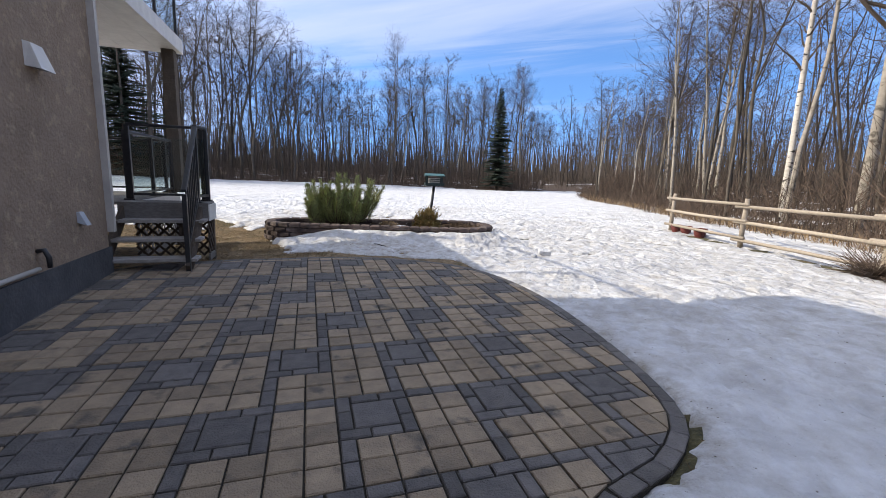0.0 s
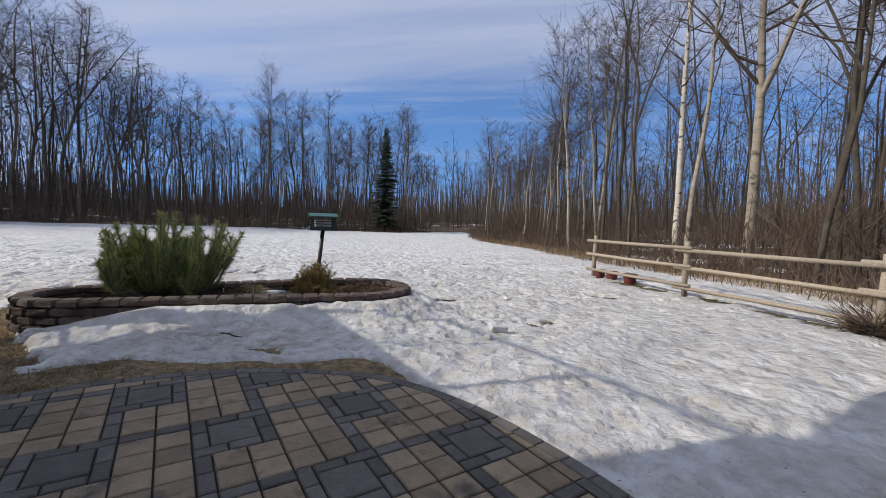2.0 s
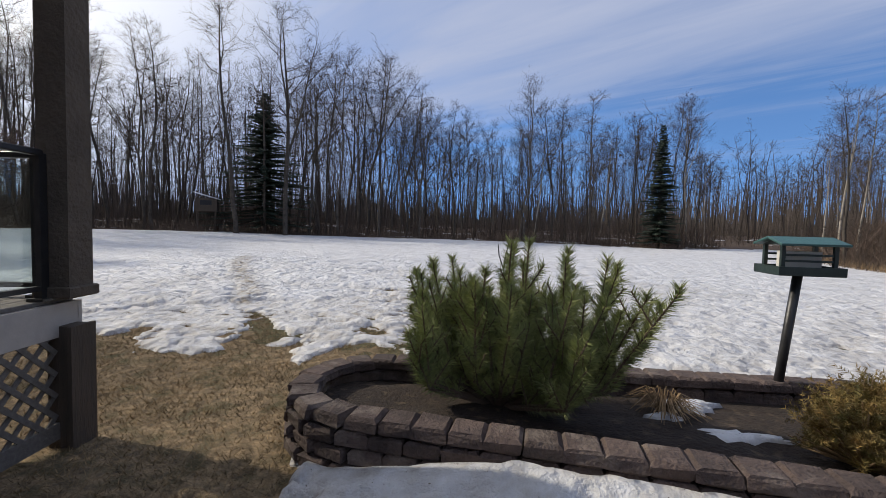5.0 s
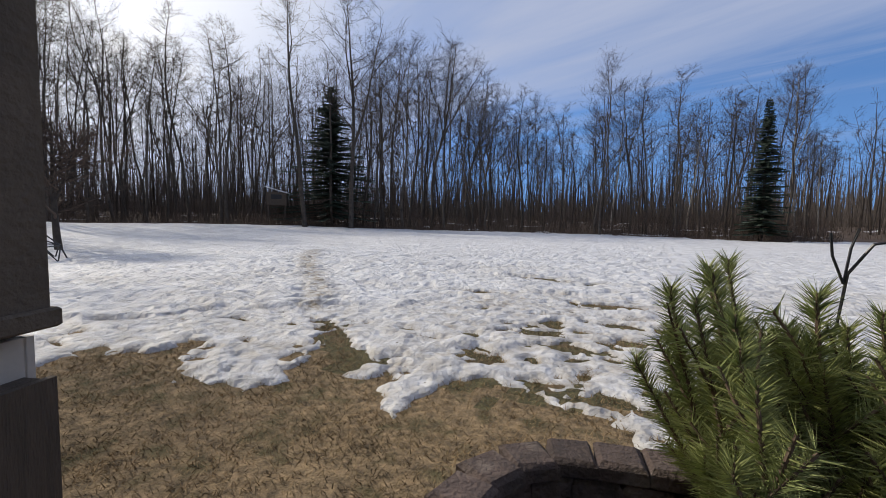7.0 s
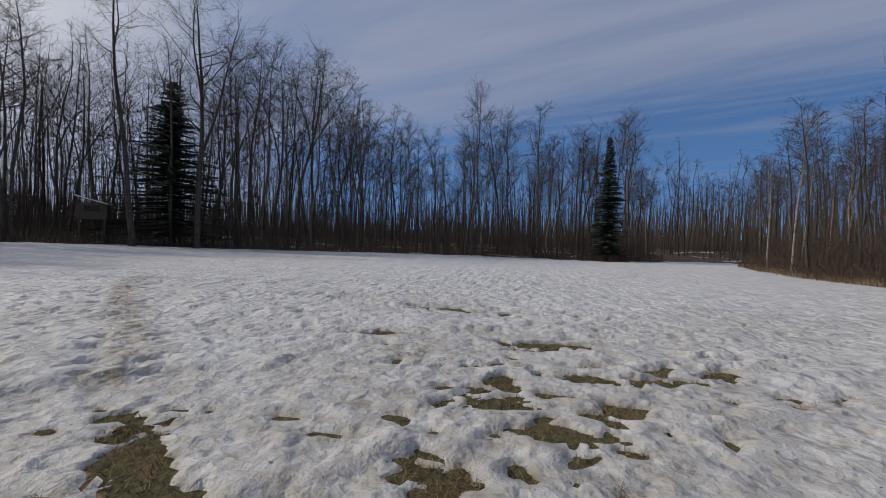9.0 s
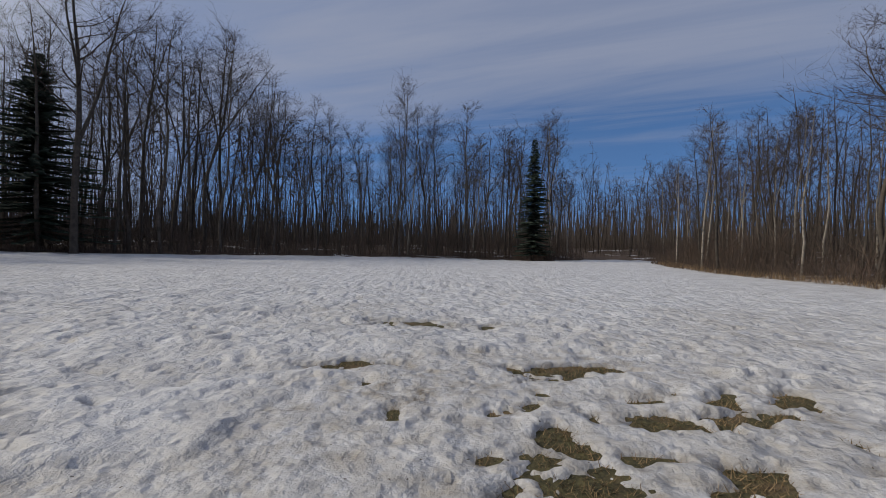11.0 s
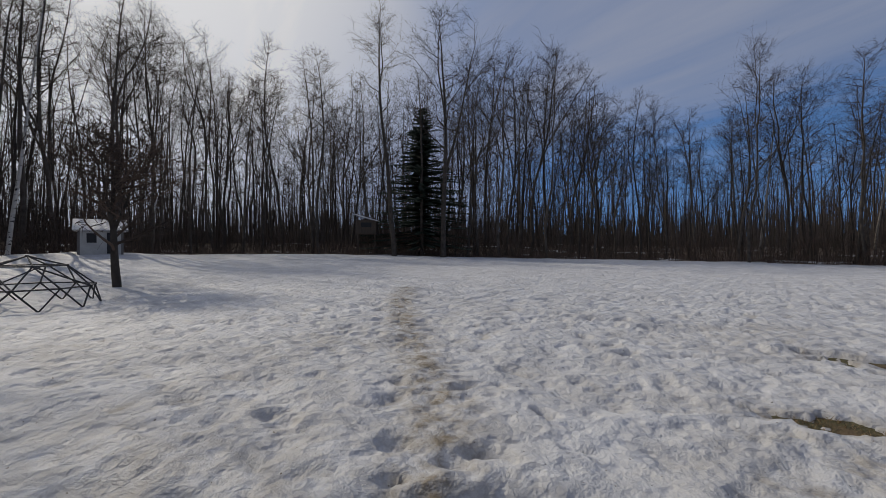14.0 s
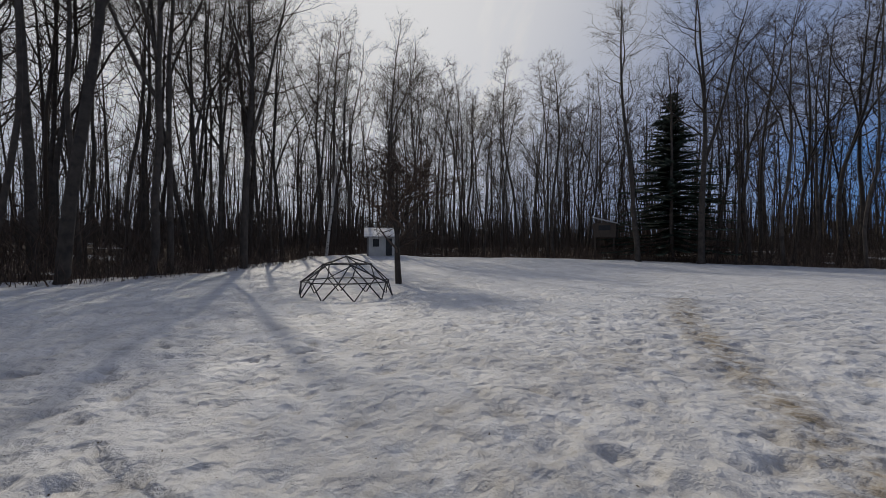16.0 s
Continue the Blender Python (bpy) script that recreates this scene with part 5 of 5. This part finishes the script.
def build_feeder():
    fd = thing("bird_feeder", "dark green bird feeder with pitched roof on black post", "bird feeder", (0.03, 9.2, 0.30), 12)
    fd.scale = (0.88, 0.88, 1.0)
    part("post", Mesh().tube([(-0.12, 0, -0.12), (0.0, 0, 0.92)], [0.038, 0.038], 12), BLACK, fd, "round black post, leaning a little", True)
    part("tray", Mesh().box((0, 0, 0.935), (0.52, 0.36, 0.03), bevel=0.005).box((0, 0.172, 0.965), (0.52, 0.016, 0.045)).box((0, -0.172, 0.965), (0.52, 0.016, 0.045)).box((0.252, 0, 0.965), (0.016, 0.33, 0.045)).box((-0.252, 0, 0.965), (0.016, 0.33, 0.045)), FEEDER_GREEN, fd)
    for x in (-0.205, 0.205):
        for y in (-0.12, 0.12):
            part("corner_post", Mesh().box((x, y, 1.05), (0.03, 0.03, 0.2)), FEEDER_GREEN, fd)
    for z in (1.03, 1.075):
        part("perch_bar", Mesh().box((0, -0.12, z), (0.40, 0.016, 0.016)), FEEDER_GREEN, fd)
        part("perch_bar", Mesh().box((0, 0.12, z), (0.40, 0.016, 0.016)), FEEDER_GREEN, fd)
    part("seed_box", Mesh().box((0, 0, 1.03), (0.30, 0.10, 0.14)), WHITE, fd, "pale seed hopper")
    for s in (-1, 1):
        part("roof_panel", Mesh().box((0, s * 0.10, 1.178), (0.53, 0.215, 0.018), Matrix.Rotation(-s * radians(14), 3, "X"), bevel=0.003), ROOF_GREEN, fd, "green roof panel")
    for x in (-0.2, 0.2):
        gable = Mesh().add([(x - .008, -0.15, 1.15), (x - .008, 0.15, 1.15), (x - .008, 0, 1.195), (x + .008, -0.15, 1.15), (x + .008, 0.15, 1.15), (x + .008, 0, 1.195)], [(0, 2, 1), (3, 4, 5), (0, 1, 4, 3), (1, 2, 5, 4), (2, 0, 3, 5)])
        part("gable", gable, FEEDER_GREEN, fd)
    hook = thing("garden_hook", "thin black metal hook behind the pine", "garden hook", (-2.2, 8.75, 0.2))
    h = Mesh()
    h.tube([(0, 0, 0), (0.0, 0, 0.7), (0.03, 0, 1.02), (0.10, 0, 1.14), (0.19, 0, 1.16), (0.23, 0, 1.11), (0.20, 0, 1.07)], [0.006] * 7, 6)
    h.tube([(0.02, 0, 0.98), (-0.02, 0, 1.09), (-0.03, 0, 1.18)], [0.005] * 3, 6)
    h.tube([(0.02, 0, 0.98), (0.04, 0.02, 1.12), (0.06, 0.02, 1.20)], [0.005] * 3, 6)
    part("rod", h, BLACK, hook)


build_feeder()


# ---- far things on the field ----
def build_dome():
    cx, cy = -18.6, 11.35
    dome = thing("climbing_dome", "black tube geodesic climbing dome standing in snow", "climbing frame", (cx, cy, land_at(cx, cy) + 0.05))
    R, H = 1.22, 1.08
    rings = []
    for z, rad, n, off in ((0.0, 1.0, 10, 0.0), (0.42, 0.92, 10, 18.0), (0.86, 0.52, 5, 0.0), (1.06, 0.0, 1, 0)):
        rings.append([Vector((R * rad * math.cos(radians(off + 360 * i / n)), R * rad * math.sin(radians(off + 360 * i / n)), z)) for i in range(n)])
    a, b, c, d = rings
    bars = []
    for i in range(10):
        bars += [(a[i], b[i]), (a[i], b[i - 1]), (b[i], b[(i + 1) % 10])]
    for i in range(5):
        bars += [(c[i], c[(i + 1) % 5]), (c[i], d[0]), (c[i], b[(2 * i) % 10]), (c[i], b[(2 * i - 1) % 10]), (c[i], b[(2 * i + 1) % 10])]
    for p, q in bars:
        part("tube", Mesh().tube([p, q], [0.017, 0.017], 6), BLACK, dome)
    for p in b + c + d:
        part("joint", Mesh().tube([p - Vector((0, 0, 0.02)), p + Vector((0, 0, 0.02))], [0.035, 0.035], 8), BLACK, dome)
    x, y = -21.9, 13.7
    ob = thing("young_tree", "small spreading leafless tree beside the climbing dome", "tree", (x, y, land_at(x, y) - 0.05))
    tr, cr = grow(random.Random(5), 4.2, 0.13, start=0.30, limbs=44, twigs=10, spread=1.25, fork=2, wob=0.012, thin=0.011, rise=(0.0, 0.7))
    part("trunk", tr, BARK, ob, smooth=True)
    part("crown", cr, BRUSH, ob, "fine reddish twigs")


def build_shed():
    x, y = -38.5, 17.0
    z = land_at(x, y)
    shed = thing("shed", "small cream garden shed with snow on its roof", "shed", (x, y, z), -12)
    w, d, h = 2.1, 2.0, 1.5
    # long front with a window and door under the eave, gable to the side
    wall = Mesh()
    wall.box((0, -d / 2, h / 2), (w, 0.08, h)).box((0, d / 2, h / 2), (w, 0.08, h)).box((-w / 2, 0, h / 2), (0.08, d - 0.08, h)).box((w / 2, 0, h / 2), (0.08, d - 0.08, h))
    for yy in (-d / 2, d / 2):
        wall.add([(-w / 2, yy - 0.04, h), (w / 2, yy - 0.04, h), (0, yy - 0.04, h + 0.52), (-w / 2, yy + 0.04, h), (w / 2, yy + 0.04, h), (0, yy + 0.04, h + 0.52)], [(0, 1, 2), (5, 4, 3), (0, 2, 5, 3), (1, 4, 5, 2)])
    part("wall", wall, SHED_WALL, shed)
    for sgn in (-1, 1):
        part("roof_slope", Mesh().box((sgn * 0.66, 0, h + 0.25), (1.52, d + 0.55, 0.07), Matrix.Rotation(sgn * radians(26.5), 3, "Y"), bevel=0.02), SNOW, shed, "snow-covered roof slope")
    for yy, low, high in ((-0.42, 0.70, 1.25), (0.50, 0.06, 1.30)):
        mid, tall = (low + high) / 2, high - low
        name = "window" if low > 0.5 else "door"
        leaf = part(name, Mesh().box((w / 2 + 0.045, yy, mid), (0.03, 0.46, tall)), DARK_OPEN, shed, "dark " + name)
        part(name + "_frame", Mesh().box((w / 2 + 0.05, yy, high + 0.03), (0.05, 0.56, 0.06)).box((w / 2 + 0.05, yy - 0.25, mid), (0.05, 0.05, tall)).box((w / 2 + 0.05, yy + 0.25, mid), (0.05, 0.05, tall)), SHED_WALL, leaf)
    part("gable_door", Mesh().box((0.25, -d / 2 - 0.05, 0.68), (0.8, 0.03, 1.3), bevel=0.005), DARK_OPEN, shed, "dark door in the gable")
    for xx in (-w / 2, w / 2):
        for yy in (-d / 2, d / 2):
            part("corner_board", Mesh().box((xx, yy, h / 2), (0.12, 0.12, h)), WOOD_GREY, shed)
    x, y = -38.0, 37.7
    z = land_at(x, y)
    hut = thing("hunting_blind", "small wooden hut on posts with a snowy roof", "hut", (x, y, z), 40)
    for px in (-0.8, 0.8):
        for py in (-0.8, 0.8):
            part("post", Mesh().box((px, py, 1.0), (0.14, 0.14, 2.1)), WOOD_DARK, hut)
    part("cabin", Mesh().box((0, 0, 2.6), (1.9, 1.9, 1.3)), WOOD_DARK, hut)
    part("window", Mesh().box((0, -0.96, 2.8), (1.0, 0.04, 0.45)), DARK_OPEN, hut)
    part("roof", Mesh().box((0, 0, 3.5), (2.2, 2.2, 0.08), Matrix.Rotation(radians(16), 3, "Y")), SNOW, hut, "sloping snow-covered roof")


build_dome()
build_shed()


def build_litter():
    r = random.Random(2)
    st = thing("fallen_stick", "bent dark stick lying on the snow", "stick", (-0.75, 6.55, 0.12))
    part("wood", Mesh().tube([(-0.13, 0.10, 0.02), (-0.03, 0.02, 0.03), (0.06, -0.06, 0.02), (0.14, -0.08, 0.015)], [0.008, 0.010, 0.009, 0.005], 6), BARK, st)
    for k, (x, y, s) in enumerate(((2.35, 6.75, 0.11), (2.1, 6.35, 0.05), (3.3, 8.9, 0.06), (4.2, 6.9, 0.07))):
        m = Mesh().box((0, 0, s * 0.35), (s * 2, s * 1.5, s * 0.9), bevel=s * 0.25)
        m.v = [(a + r.uniform(-.15, .15) * s, b + r.uniform(-.15, .15) * s, c) for a, b, c in m.v]
        ob = tagged(new("ice_chunk", m.data("ice_chunk", SNOW)), "loose chunk of icy snow", "ice chunk", "ice chunks")
        ob.matrix_basis = pose(x, y, land_at(x, y) + 0.08, 5, 3, 50 * k)
    lg = thing("fallen_branch", "dark fallen branch lying on the snow", "branch", (-15.6, 2.6, land_at(-15.6, 2.6) + 0.1), 70)
    part("wood", Mesh().tube([(-1.2, 0, 0.05), (0, 0.1, 0.06), (1.3, -0.05, 0.03)], [0.05, 0.045, 0.02], 7).tube([(0.2, 0.08, 0.06), (0.7, 0.5, 0.08)], [0.03, 0.01], 5), BARK, lg)
    grass = Mesh()
    pts = np.array([(r.uniform(-9, -1.5), r.uniform(5.0, 10.8)) for _ in range(80000)] + [(r.uniform(-8, -0.5), r.uniform(10.4, 16)) for _ in range(70000)] + [(r.uniform(-3, 2.6), r.uniform(0, 6.9)) for _ in range(16000)])
    d, reach, _ = snow_depth(pts[:, 0], pts[:, 1])
    dp = poly_distance(pts[:, 0], pts[:, 1], PATIO)
    pl = poly_distance(pts[:, 0], pts[:, 1], PLANTER)
    z = land(pts[:, 0], pts[:, 1])
    rel = (pts[:, 0] - CORNER.x) * N.x + (pts[:, 1] - CORNER.y) * N.y
    for (x, y), q, p, w, zz, hw in zip(pts, reach, dp, pl, z, rel):
        if q > 0.01 or p < 0.06 or w < 0.0 or (hw < -0.1 and y < 7.0):
            continue
        a, l = r.uniform(0, 6.28), r.uniform(0.02, 0.075)
        b = r.uniform(0, 6.28)
        s = 0.0045
        grass.add([(x + s * math.cos(b), y + s * math.sin(b), zz - 0.005), (x - s * math.cos(b), y - s * math.sin(b), zz - 0.005), (x + l * math.cos(a), y + l * math.sin(a), zz + r.uniform(0.008, 0.045))], [(0, 1, 2)])
    tagged(new("dead_grass", grass.data("dead_grass", GRASSBLADE)), "matted dead lawn grass in the thawed patches", "grass", kind="stuff")


build_litter()


# ---- patio ----
def build_patio():
    patio = thing("patio", "patio of tan and charcoal concrete pavers with curved edge", "patio", (CORNER.x, CORNER.y, 0), WALL_TURN, kind="structure")
    patio.matrix_basis = pose(CORNER.x, CORNER.y, 0.077, 1.26, 0, WALL_TURN)      # laid with a slight fall
    inv = Matrix.Rotation(-radians(WALL_TURN), 2)
    loc = [inv @ (Vector(p) - CORNER.xy) for p in PATIO]
    loc = [(p.x, p.y) for p in loc]
    base = Mesh()
    base.prism(loc, -0.10, -0.016)
    part("bedding", base, JOINT, patio, "dark sandy joints")
    cells = []
    for row in range(-13, 8):
        shift = (row * 4) % 9
        for col in range(-3, 11):
            x0, y0 = col * 9 + shift - 6, row * 9
            put = lambda x, y, w, h, dark: cells.append((x0 + x, y0 + y, w, h, dark))
            put(1, 1, 3, 3, 1)
            for x, y, w, h in ((0, 0, 2, 1), (2, 0, 2, 1), (4, 0, 1, 2), (4, 2, 1, 2), (3, 4, 2, 1), (1, 4, 2, 1), (0, 3, 1, 2), (0, 1, 1, 2)):
                put(x, y, w, h, 1)
            for x in (5, 7):
                put(x, 0, 2, 2, 0)
                put(x, 2, 2, 2, 0)
                put(x, 4, 2, 1, 1)
            for x in (0, 2, 5, 7):
                put(x, 5, 2, 2, 0)
                put(x, 7, 2, 2, 0)
            put(4, 5, 1, 2, 1)
            put(4, 7, 1, 2, 1)
    k = 0.093
    cx = np.array([(x + w / 2) * k for x, y, w, h, _ in cells])
    cy = np.array([(y + h / 2) * k for x, y, w, h, _ in cells])
    d = poly_distance(cx, cy, loc)
    rr = random.Random(6)
    shapes = {}

    def paver(w, h, dark):
        if (w, h, dark) not in shapes:
            shapes[w, h, dark] = Mesh().box((0, 0, -0.03), (w * k - 0.011, h * k - 0.011, 0.06), bevel=0.007).data("paver", PAVER_DARK if dark else PAVER_TAN)
        return shapes[w, h, dark]
    rest_t, rest_d = Mesh(), Mesh()
    eps = 0.01
    gx = (poly_distance(cx + eps, cy, loc) - d) / eps
    gy = (poly_distance(cx, cy + eps, loc) - d) / eps
    whole = []
    for (x, y, w, h, dark), px, py, dist, ax, ay in zip(cells, cx, cy, d, gx, gy):
        a, b = w * k / 2 - 0.0055, h * k / 2 - 0.0055
        reach = abs(ax) * a + abs(ay) * b
        whole.append(dist + reach < -0.118)
        if whole[-1] or dist - reach > -0.14:
            continue
        # keep the part of the paver inside the edge course
        rim = [(-a, -b), (a, -b), (a, b), (-a, b)]
        side = [dist + p * ax + q * ay + 0.118 for p, q in rim]
        cutp = []
        for i in range(4):
            j = (i + 1) % 4
            if side[i] <= 0:
                cutp.append(rim[i])
            if side[i] * side[j] < 0:
                f = side[i] / (side[i] - side[j])
                cutp.append((rim[i][0] + (rim[j][0] - rim[i][0]) * f, rim[i][1] + (rim[j][1] - rim[i][1]) * f))
        if len(cutp) > 2:
            (rest_d if dark else rest_t).prism([(px + p, py + q) for p, q in cutp], -0.06, -0.001)
    order = []
    for (x, y, w, h, dark), px, py, full in zip(cells, cx, cy, whole):
        if not full:
            continue
        wx, wy = (CORNER + U * py + N * px).xy
        order.append((abs(wx - 0.2) * 0.8 + abs(wy - 1.6), px, py, w, h, dark))
    order.sort()
    for i, (_, px, py, w, h, dark) in enumerate(order):
        z = rr.uniform(-0.003, 0.003)
        if i < 300:
            part("paver", paver(w, h, dark), None, patio, at=pose(px, py, z, rr.uniform(-.4, .4), rr.uniform(-.4, .4), rr.uniform(-.5, .5)))
        else:
            (rest_d if dark else rest_t).box((px, py, z - 0.03), (w * k - 0.011, h * k - 0.011, 0.06), bevel=0.007)
    # edge course
    ring, step = along_outline([(loc[i][0], loc[i][1]) for i in range(len(loc))], 0.205)
    for p, a in ring:
        q = Vector(p)
        t = Vector((math.cos(radians(a)), math.sin(radians(a))))
        q = q + Vector((t.y, -t.x)) * 0.055
        rest_d.box((q.x, q.y, -0.032), (0.196, 0.10, 0.06), Matrix.Rotation(radians(a), 3, "Z"), bevel=0.006)
    tagged(part("paver_rest", rest_t, PAVER_TAN_FAR, patio, "tan pavers"), kind="stuff")
    tagged(part("charcoal_rest", rest_d, PAVER_DARK_FAR, patio, "charcoal pavers and edge course"), kind="stuff")


build_patio()
